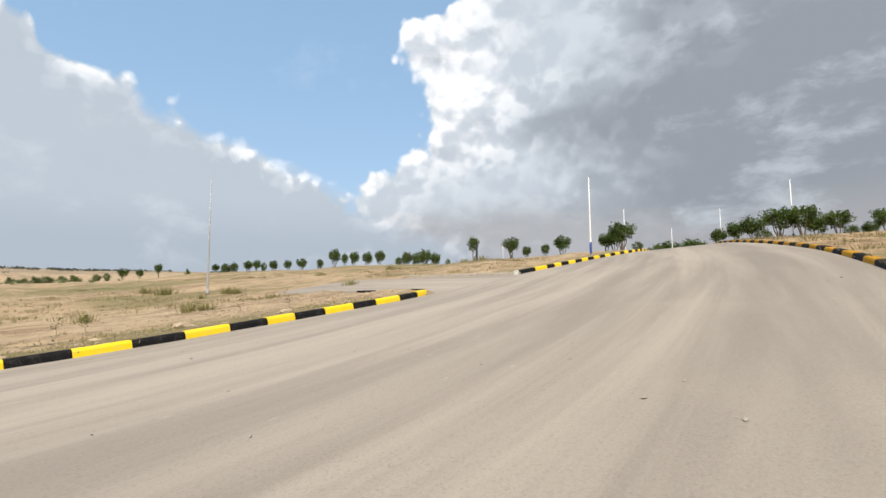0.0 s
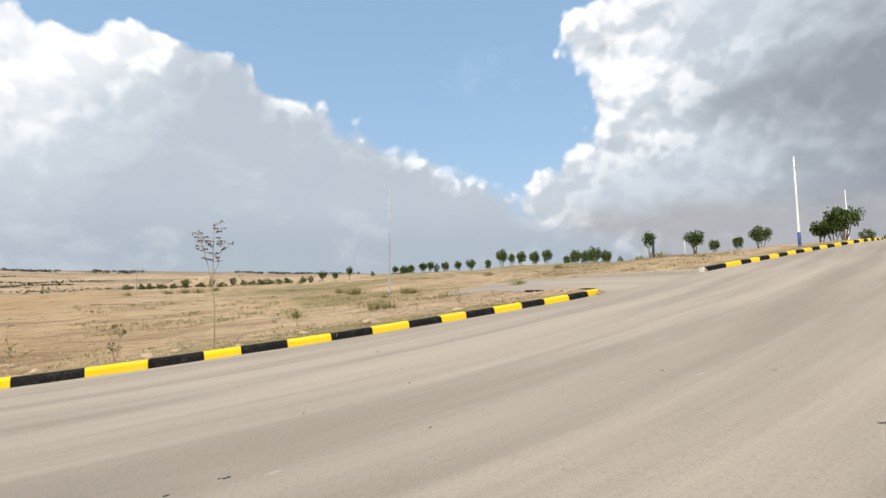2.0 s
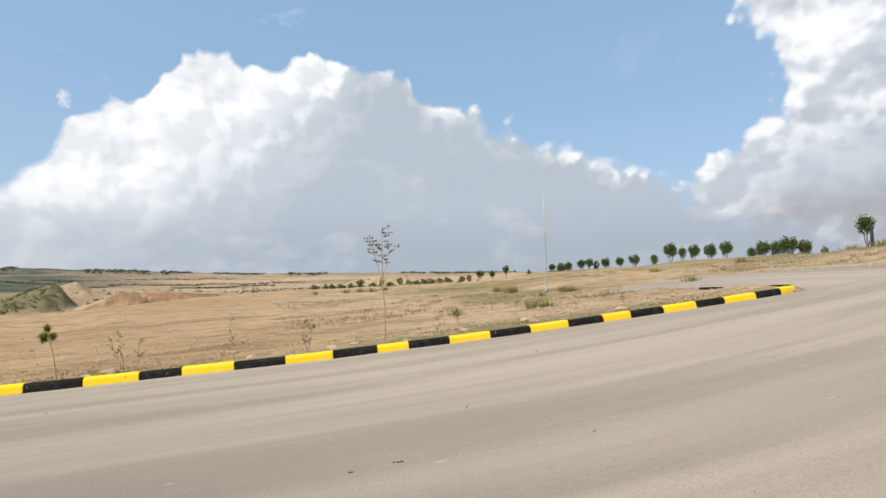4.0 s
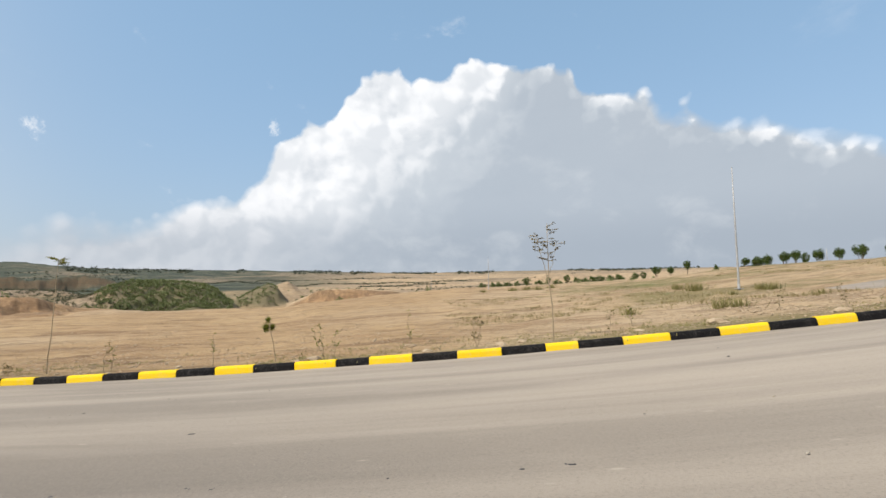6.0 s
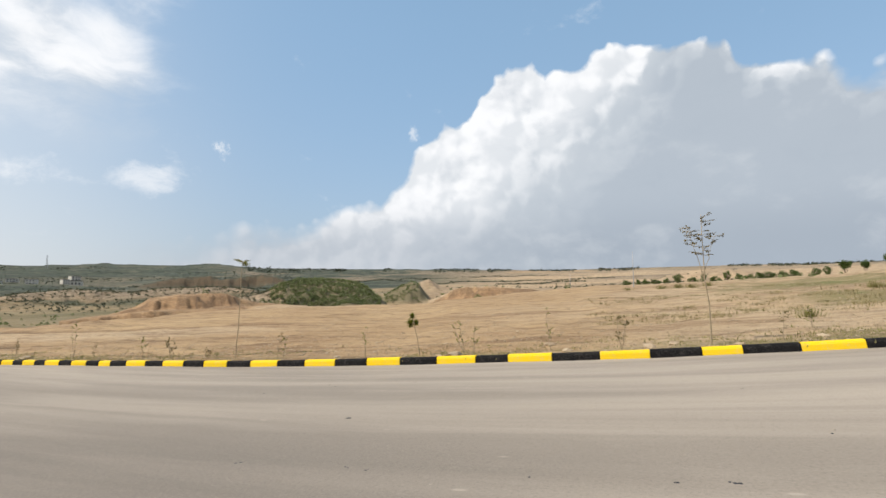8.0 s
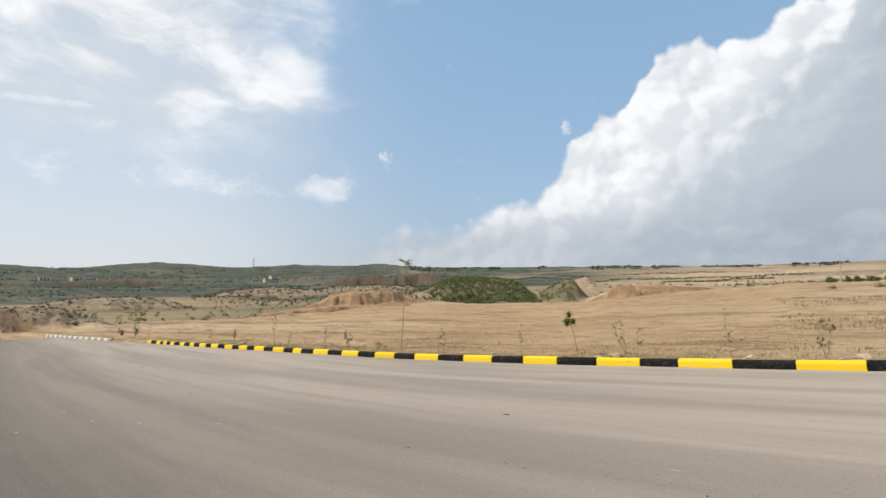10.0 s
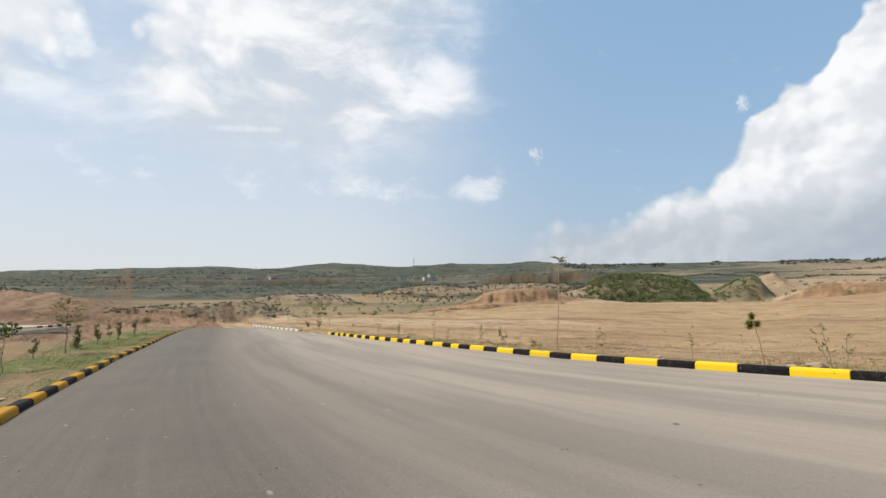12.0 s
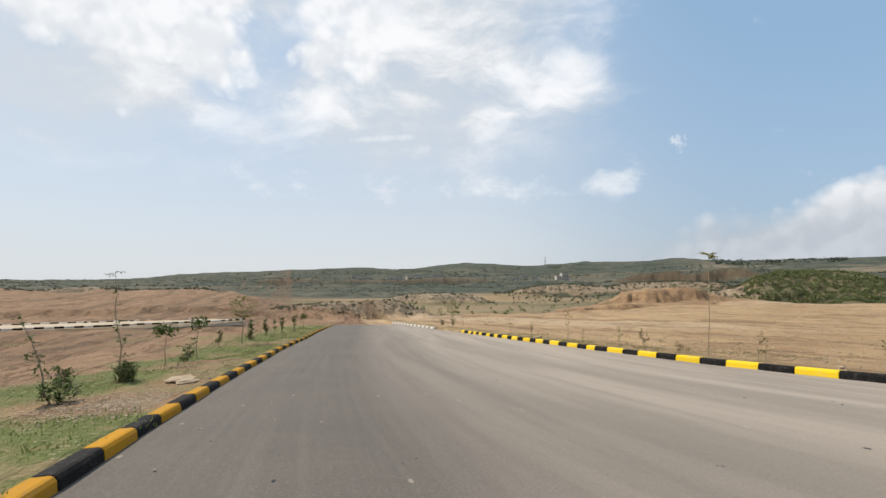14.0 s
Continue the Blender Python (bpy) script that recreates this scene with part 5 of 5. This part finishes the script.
# ---- poles and posts ----
def lamp_pole(bearing, dist, top, painted_pole, thick=1.0):
    b = math.radians(bearing)
    x, y = math.sin(b) * dist, math.cos(b) * dist
    z = ground_z(x, y)
    h = 1.35 + dist * math.tan(math.radians(top)) - z
    label = "white street lamp pole with a dark blue foot, no lamp" if painted_pole else "bare galvanised steel street pole on a base plate"
    ob = tagged(new("street_pole"), label, "pole", "poles along the roads")
    ob.matrix_world = pose(x, y, z)

    def tapered(name, z0, z1, r0, r1, mat, sides=10):
        s = Soup()
        s.tube([(0, 0, z0), (0, 0, (z0 + z1) / 2), (0, 0, z1)], [r0, (r0 + r1) / 2, r1], sides)
        part(name, s.mesh(name, mat, True), ob)
    split = 0.85 if painted_pole else 0.3
    r0, r1 = 0.07 * thick, 0.03 * thick
    rs = r0 + (r1 - r0) * split / h
    tapered("foot", -0.1, split, r0 * 1.12, rs * 1.1, BLUE_STEEL if painted_pole else STEEL)
    tapered("shaft", split, h, rs, r1, WHITE_STEEL if painted_pole else STEEL)
    tapered("cap", h, h + 0.04, r1 * 1.25, r1 * 0.6, WHITE_STEEL if painted_pole else STEEL)
    bm = bmesh.new()
    bmesh.ops.create_cube(bm, size=1.0)
    bmesh.ops.scale(bm, vec=(0.34, 0.34, 0.03), verts=bm.verts)
    bmesh.ops.translate(bm, vec=(0, 0, 0.05), verts=bm.verts)
    bmesh.ops.bevel(bm, geom=bm.edges[:], offset=0.006, segments=1, affect="EDGES")
    me = bpy.data.meshes.new("base_plate")
    bm.to_mesh(me)
    bm.free()
    me.materials.append(STEEL)
    part("base_plate", me, ob)
    return ob


lamp_pole(24.5, 31, 12.17, False, 0.85)
lamp_pole(-1.15, 80, 4.1, False, 1.1)
lamp_pole(-7.8, 150, 1.75, False, 1.2)
lamp_pole(66.8, 35.5, 12.67, True, 1.15)
lamp_pole(70.4, 64, 9.03, True, 1.1)
lamp_pole(57.0, 110, 5.55, True, 1.2)
lamp_pole(75.1, 85, 6.61, True, 1.1)
lamp_pole(79.65, 72, 8.32, True, 1.1)
lamp_pole(85.65, 52, 10.53, True, 1.15)
lamp_pole(31.6, 108, 3.7, False, 1.2)

post = tagged(new("marker_post"), "dark weathered post standing beside a young tree", "post")
post.matrix_world = pose(math.sin(radians(53.95)) * 48, math.cos(radians(53.95)) * 48, ground_z(math.sin(radians(53.95)) * 48, math.cos(radians(53.95)) * 48))
s = Soup()
s.tube([(0, 0, -0.2), (0.01, 0, 0.85), (-0.01, 0, 1.7)], [0.11, 0.11, 0.10], 8)
part("shaft", s.mesh("shaft", DARK_POST), post)
s = Soup()
s.tube([(0, 0, 1.7), (0, 0, 1.76)], [0.12, 0.08], 8)
part("cap", s.mesh("cap", DARK_POST), post)


# ---- grass, stones and far growth ----
def land_many(x, y):
    return land(np.asarray(x, float), np.asarray(y, float))[0]


def grass(name, label, spots, mat, height, blades, spread, seed):
    """Tufts of blades at the spots (x, y, size)."""
    r = random.Random(seed)
    zs = land_many([p[0] for p in spots], [p[1] for p in spots])
    s = Soup()
    for (x, y, size), z in zip(spots, zs):
        for _ in range(int(blades * (0.5 + 0.5 * size))):
            a, d = r.uniform(0, 6.3), abs(r.gauss(0, 0.5)) * spread * size
            base = Vector((x + math.cos(a) * d, y + math.sin(a) * d, z - 0.03))
            lean = Vector((math.cos(a), math.sin(a), 0)) * r.uniform(0.1, 0.7) * height * size
            s.blade(base, base + lean + Vector((0, 0, height * size * r.uniform(0.5, 1.1))), 0.007 + 0.006 * size)
    return tagged(new(name, s.mesh(name, mat)), label, "grass", kind="stuff")


r2 = random.Random(9)
spots = []
while len(spots) < 3000:
    x = r2.uniform(-46, 8)
    y = float(table(x, NEAR_EDGE)) - 0.25 - abs(r2.gauss(0, 1.7))
    if float(ring(x, VERGE)) + 0.55 * rough(np.array([x]), np.array([y]), 2.2, 77, 3)[0] > 0.72:
        spots.append((x, y, r2.uniform(0.5, 1.3)))
grass("verge_grass", "patchy short green grass on the verge", spots, BLADE, 0.045, 26, 0.45, 1)
spots = []
while len(spots) < 1500:
    x, y = r2.uniform(-36, 14), 12.3 + abs(r2.gauss(0, 1.6))
    if lattice(np.array([x]), np.array([y]), 2.5, 33)[0] > -0.1:
        spots.append((x, y, r2.uniform(0.4, 1.2)))
grass("dry_grass", "thin dry grass and weeds behind the kerb", spots, BLADE_TAN, 0.085, 16, 0.35, 2)
spots = []
while len(spots) < 750:
    b, d = radians(r2.uniform(-6, 62)), r2.uniform(22, 70)
    x, y = math.sin(b) * d, math.cos(b) * d
    if y > 14 and not 13.5 < x < 20.5 and lattice(np.array([x]), np.array([y]), 8, 61)[0] > 0.0:
        spots.append((x, y, r2.uniform(0.6, 1.6)))
grass("tall_dry_grass", "tufts of tall dry grass over the plain", spots, BLADE_DRY, 0.13, 30, 0.8, 3)
spots = []
while len(spots) < 260:
    x = r2.uniform(8, 44)
    spots.append((x, float(table(x, NEAR_EDGE)) - 0.35 - abs(r2.gauss(0, 3.0)), r2.uniform(0.5, 1.2)))
grass("uphill_grass", "dry tan grass on the uphill verge under the trees", spots, BLADE_DRY, 0.16, 40, 0.6, 5)
spots = [(math.sin(radians(b)) * d, math.cos(radians(b)) * d, s) for b, d, s in ((20.6, 34, 2.2), (18.9, 36, 1.6), (27.2, 30, 1.6), (26.4, 30.5, 1.3), (24.0, 28, 0.9), (14.2, 20, 1.2), (31.0, 24, 1.0), (3.2, 62, 2.2), (4.4, 60, 2.0), (1.6, 64, 2.0), (6.0, 62, 1.8), (23.0, 19.5, 1.5), (24.4, 19.8, 1.4), (36.0, 40, 1.5), (44.0, 38, 1.6), (52.6, 46, 1.8), (54.6, 46, 1.8), (39.5, 27, 1.4), (-1.8, 60, 1.6))]
grass("green_tufts", "large clumps of yellow-green grass", spots, BLADE_TAN, 0.30, 120, 0.42, 4)


def stones(name, label, count, place, sizes, seed):
    r = random.Random(seed)
    pts = [place(r) for _ in range(count)]
    zs = land_many([p[0] for p in pts], [p[1] for p in pts])
    verts, faces = [], []
    octa = [(1, 0, 0), (0, 1, 0), (-1, 0, 0), (0, -1, 0), (0.3, 0.2, 0.75), (0, 0, -0.6), (0.6, 0.65, 0.4), (-0.65, 0.55, 0.45), (-0.5, -0.7, 0.4), (0.7, -0.55, 0.45)]
    tri = [(0, 6, 4, 9), (1, 7, 4, 6), (2, 8, 4, 7), (3, 9, 4, 8), (0, 1, 6, 6), (1, 2, 7, 7), (2, 3, 8, 8), (3, 0, 9, 9)]
    for (x, y), z in zip(pts, zs):
        size = sizes[0] + (sizes[1] - sizes[0]) * r.random() ** 3
        b = len(verts)
        a = r.uniform(0, 6.3)
        sx, sy, sz = size * r.uniform(0.7, 1.3), size * r.uniform(0.6, 1.0), size * r.uniform(0.4, 0.9)
        for u, v, w in octa:
            u, v, w = u * sx * r.uniform(0.8, 1.2), v * sy * r.uniform(0.8, 1.2), w * sz
            verts.append((x + u * math.cos(a) - v * math.sin(a), y + u * math.sin(a) + v * math.cos(a), z + w + 0.1 * size))
        for f in tri:
            faces.append(tuple(b + i for i in dict.fromkeys(f)))
    me = bpy.data.meshes.new(name)
    me.from_pydata(verts, [], faces)
    me.materials.append(STONE)
    return tagged(new(name, me), label, "stones", kind="stuff")


def north_spot(r):
    return (r.uniform(-34, 13), 12.35 + abs(r.gauss(0, 3.2)))


def field_spot(r):
    b, d = radians(r.uniform(-45, 48)), r.uniform(17, 60)
    x, y = math.sin(b) * d, max(13.0, math.cos(b) * d)
    return (x if not 13.6 < x < 20.4 else x - 7.5, y)


def south_spot(r):
    x = r.gauss(-8.7, 0.6)
    return (x, float(table(x, NEAR_EDGE)) - 0.35 - abs(r.gauss(0, 0.75)))


def corner_spot(r):
    return (r.uniform(7.0, 13.3), r.uniform(12.5, 19))


stones("verge_stones", "loose pale stones and pebbles behind the kerb", 4200, north_spot, (0.012, 0.065), 1)
stones("field_stones", "scattered stones on bare earth", 3600, field_spot, (0.02, 0.085), 2)
stones("gravel", "heap of grey gravel spread on the verge", 2200, south_spot, (0.010, 0.032), 3)
stones("corner_stones", "stony spoil at the corner of the side road", 900, corner_spot, (0.012, 0.09), 4)


def road_bit(r):
    x = r.uniform(-26, 14)
    return (x, float(table(x, NEAR_EDGE)) + 0.4 + r.random() * 11.5)


def debris(name, label, pts, sizes, mat, seed):
    """Flat flakes lying on the road."""
    r = random.Random(seed)
    verts, faces = [], []
    for x, y in pts:
        z = float(road_z(x, y)) + 0.004
        size = sizes[0] + (sizes[1] - sizes[0]) * r.random() ** 3
        a, long = r.gauss(0, 0.5), r.uniform(1.0, 2.6)
        b, n = len(verts), 7
        for lift, shrink in ((0.0, 1.0), (0.006, 0.75)):
            for i in range(n):
                w = 2 * math.pi * i / n
                q = size * shrink * r.uniform(0.7, 1.1)
                u, v = math.cos(w) * q * long, math.sin(w) * q
                px, py = x + u * math.cos(a) - v * math.sin(a), y + u * math.sin(a) + v * math.cos(a)
                verts.append((px, py, float(road_z(px, py)) + 0.004 + lift))
        faces.append(tuple(b + n + i for i in range(n)))
        for i in range(n):
            j = (i + 1) % n
            faces.append((b + i, b + j, b + n + j, b + n + i))
    me = bpy.data.meshes.new(name)
    me.from_pydata(verts, [], faces)
    me.materials.append(mat)
    return tagged(new(name, me), label, "debris", kind="stuff")


r4 = random.Random(77)
debris("tar_flakes", "small dark flakes of tar and leaves on the road", [road_bit(r4) for _ in range(45)] + [(0.51, 3.91), (0.15, 3.87), (-4.19, 8.76), (0.54, 3.91), (-0.87, 3.83), (-2.26, 3.76), (-2.5, 3.81), (1.44, 5.29), (-3.63, 3.75), (-2.46, 3.79), (-2.25, 3.79), (0.48, 3.93), (-3.66, 3.72), (0.51, 3.91), (0.15, 3.87), (-4.19, 8.76), (0.54, 3.91), (-0.87, 3.83), (-2.26, 3.76)], (0.006, 0.030), DARK_POST, 1)
debris("dust_cakes", "small pale cakes of dried mud on the road", [road_bit(r4) for _ in range(260)], (0.004, 0.020), CONCRETE, 2)


def rock(x, y, size, seed, label):
    r = random.Random(seed)
    bm = bmesh.new()
    bmesh.ops.create_icosphere(bm, subdivisions=2, radius=size)
    off = Vector((seed * 3.1, seed * 1.7, 0))
    for v in bm.verts:
        v.co *= 1 + 0.5 * noise.noise(v.co / size * 1.3 + off)
        v.co.z *= 0.5
        v.co.x *= 1.3
    me = bpy.data.meshes.new("rock")
    bm.to_mesh(me)
    bm.free()
    me.materials.append(STONE)
    ob = tagged(new("rock", me), label, "rock", "rocks by the kerb")
    ob.matrix_world = pose(x, y, ground_z(x, y) + size * 0.15, 0, 0, r.uniform(0, 360))
    return ob


for i, (x, y, size) in enumerate(((-4.9, 12.75, 0.17), (-5.35, 12.7, 0.09), (0.05, 13.2, 0.16), (0.6, 13.5, 0.12), (-1.9, 13.0, 0.11), (-8.8, 12.9, 0.1), (3.6, 13.4, 0.11), (-24.6, 13.0, 0.2), (5.6, 13.6, 0.2), (-2.6, 14.4, 0.13), (1.9, 12.7, 0.09), (8.4, 13.2, 0.16))):
    rock(x, y, size, i + 1, "pale rough stone lying behind the kerb")
slab = rock(-11.6, -2.15, 0.30, 40, "pale broken slab of concrete lying on the verge")
slab.scale = (1, 0.8, 0.35)
slab2 = rock(-11.2, -1.95, 0.20, 41, "pale broken slab of concrete lying on the verge")
slab2.scale = (1, 0.8, 0.4)


def scrub(name, label, spots, mat, seed, leaves=60, leaf=0.5):
    """Bushes seen from afar: ragged clumps of leaf sprays at the spots (x, y, width, height)."""
    r = np.random.RandomState(seed)
    pos = np.array([p[:2] for p in spots])
    z = land_many(pos[:, 0], pos[:, 1])
    verts = []
    for (x, y, w, h), zz in zip(spots, z):
        d = r.normal(size=(leaves, 3))
        d /= np.linalg.norm(d, axis=1)[:, None]
        d[:, 2] = np.abs(d[:, 2])
        rad = r.uniform(0.55, 1.0, (leaves, 1)) * (1 + 0.25 * np.sin(d[:, :1] * 5 + d[:, 1:2] * 4 + x))
        c = d * rad * np.array([w / 2, w / 2, h]) + np.array([x, y, zz])
        size = leaf * w * r.uniform(0.5, 1.0, (leaves, 1)) * 0.3
        e1, e2 = r.normal(size=(leaves, 3)) * 0.6, r.normal(size=(leaves, 3)) * 0.6
        e1[:, 2] *= 0.7
        verts.append(np.stack([c + e1 * size, c + e2 * size, c - e1 * size, c - e2 * size], 1).reshape(-1, 3))
    v = np.concatenate(verts)
    f = np.arange(len(v)).reshape(-1, 4)
    me = mesh_object(name, v, f, mat, False)
    return tagged(new(name, me), label, "scrub", kind="stuff")


r3 = random.Random(21)


def polar(b, d):
    return math.sin(radians(b)) * d, math.cos(radians(b)) * d


hill_bushes = []
while len(hill_bushes) < 2500:
    b, d = r3.uniform(-41.5, -29.5), r3.uniform(126, 172)
    if lattice(np.array([b * 2.6]), np.array([d]), 7.0, 3)[0] > -0.85 + 0.8 * (b < -39):
        w = r3.uniform(0.5, 1.5)
        hill_bushes.append((*polar(b, d), w, w * 0.6))
for _ in range(160):
    b, d = r3.uniform(-29, -25), r3.uniform(154, 172)
    w = r3.uniform(0.5, 1.4)
    hill_bushes.append((*polar(b, d), w, w * 0.6))
scrub("hill_scrub", "dense dark green scrub covering a rounded hillock", hill_bushes, LEAF_SCRUB, 1, 34)
bank_bushes = []
for _ in range(520):
    w = r3.uniform(0.4, 1.2)
    bank_bushes.append((*polar(r3.uniform(-47.5, -39), r3.uniform(124, 168)), w, w * 0.55))
for _ in range(900):
    w = r3.uniform(0.8, 2.4)
    bank_bushes.append((*polar(r3.uniform(-67, -40), r3.uniform(350, 425)), w, w * 0.55))
for _ in range(260):
    w = r3.uniform(0.5, 1.6)
    bank_bushes.append((*polar(r3.uniform(-80, -67), r3.uniform(244, 280)), w, w * 0.55))
for _ in range(260):
    w = r3.uniform(0.25, 0.7)
    bank_bushes.append((*polar(r3.uniform(-92, -75), r3.uniform(77, 90)), w, w * 0.5))
for _ in range(240):
    w = r3.uniform(0.4, 1.1)
    bank_bushes.append((*polar(r3.uniform(-121, -96), r3.uniform(122, 140)), w, w * 0.5))
for _ in range(300):
    w = r3.uniform(0.5, 1.5)
    bank_bushes.append((*polar(r3.uniform(-30, 14), r3.uniform(130, 330)), w, w * 0.5))
scrub("bank_scrub", "sparse grey-green scrub on eroded banks", bank_bushes, LEAF_BANK, 6, 22, 0.7)
far = []
for _ in range(9500):
    b, d = r3.uniform(-118, -38), r3.uniform(0, 1) ** 0.8 * 1000 + 230
    x, y = polar(b, d)
    if lattice(np.array([x]), np.array([y]), 90, 71)[0] + 0.4 * lattice(np.array([x]), np.array([y]), 25, 72)[0] > -0.1:
        w = r3.uniform(1.0, 2.6) * (0.6 + d / 1200)
        far.append((x, y, w, w * 0.55))
scrub("far_woods", "dark scrub and trees over the distant hills", far, LEAF_FAR, 2, 14, 0.8)
far = []
for _ in range(2600):
    b, d = r3.uniform(-44, 46), r3.choice((1250, 1320, 1390, 1100))
    x, y = polar(b, d + r3.uniform(-30, 30))
    if lattice(np.array([b * 10.0]), np.array([0.0]), 22, 5)[0] > -0.35:
        w = r3.uniform(3, 6.5)
        far.append((x, y, w, w * 0.7))
scrub("far_tree_line", "dark line of trees along the distant horizon", far, LEAF_FAR, 3, 22, 0.75)
rows = []
for b0, b1, d0, n, w in ((-24, -3, 420, 110, 2.6), (-16, -6, 330, 60, 2.2), (-10, 4, 250, 50, 1.6), (-35, -24, 520, 60, 3.0), (-30, -10, 620, 90, 3.6), (2, 16, 210, 30, 1.8)):
    for i in range(n):
        b = b0 + (b1 - b0) * i / n + r3.uniform(-0.05, 0.05)
        x, y = polar(b, d0 + r3.uniform(-4, 4))
        rows.append((x, y, w * r3.uniform(0.6, 1.2), w * 0.5))
scrub("hedge_rows", "rows of low dark shrubs across the far fields", rows, LEAF_FAR, 4, 22, 0.7)
valley = []
for _ in range(260):
    b, d = r3.uniform(-92, -40), r3.uniform(105, 230)
    x, y = polar(b, d)
    w = r3.uniform(0.5, 1.8)
    valley.append((x, y, w, w * 0.6))
for _ in range(70):
    b, d = r3.uniform(-24, 20), r3.uniform(95, 200)
    x, y = polar(b, d)
    w = r3.uniform(0.5, 1.5)
    valley.append((x, y, w, w * 0.6))
scrub("valley_scrub", "scattered low scrub in the valley", valley, LEAF_SCRUB, 5, 30, 0.6)


# ---- the distant village ----
def house(x, y, w, d, h, turn, storeys):
    ob = tagged(new("house"), "small whitewashed flat-roofed house on the far hillside", "house", "houses of the distant village")
    ob.matrix_world = pose(x, y, ground_z(x, y) - 0.5, 0, 0, turn)

    def box(name, size, at, mat, parent):
        bm = bmesh.new()
        bmesh.ops.create_cube(bm, size=1.0)
        bmesh.ops.scale(bm, vec=size, verts=bm.verts)
        bmesh.ops.translate(bm, vec=at, verts=bm.verts)
        me = bpy.data.meshes.new(name)
        bm.to_mesh(me)
        bm.free()
        me.materials.append(mat)
        return part(name, me, parent)
    box("wall", (w, d, h), (0, 0, h / 2), RENDERED, ob)
    box("roof", (w + 0.6, d + 0.6, 0.35), (0, 0, h + 0.175), CONCRETE, ob)
    for st in range(storeys):
        for i in range(3):
            for side in (-1, 1):
                box("window", (w * 0.12, 0.1, h / storeys * 0.4), (w * (i - 1) * 0.3, side * (d / 2 + 0.04), h / storeys * (st + 0.55)), DARK_POST, ob)


for i in range(26):
    b = r3.choice((r3.uniform(-79, -71), r3.uniform(-79, -72), r3.uniform(-70, -58), r3.uniform(-84, -79)))
    d = r3.uniform(620, 760)
    x, y = polar(b, d)
    house(x, y, r3.uniform(6, 11), r3.uniform(6, 9), r3.uniform(3.5, 6), -b + r3.uniform(-25, 25), r3.choice((1, 2)))

mast = tagged(new("radio_mast"), "slim steel lattice radio mast on the far ridge", "mast")
mx, my = polar(-61.1, 1150)
mast.matrix_world = pose(mx, my, ground_z(mx, my))
s = Soup()
for k3 in range(3):
    a = k3 * 2.1
    s.tube([(math.cos(a) * 1.6, math.sin(a) * 1.6, -1), (math.cos(a) * 0.9, math.sin(a) * 0.9, 28)], [0.35, 0.25], 4)
part("legs", s.mesh("legs", STEEL), mast)
s = Soup()
for lv in range(9):
    q = [(math.cos(k3 * 2.1) * (1.6 - lv * 0.07), math.sin(k3 * 2.1) * (1.6 - lv * 0.07), lv * 3.2 + (k3 % 2) * 1.6) for k3 in range(4)]
    for a, b in zip(q, q[1:]):
        s.tube([a, b], [0.18, 0.18], 4)
part("bracing", s.mesh("bracing", STEEL), mast)
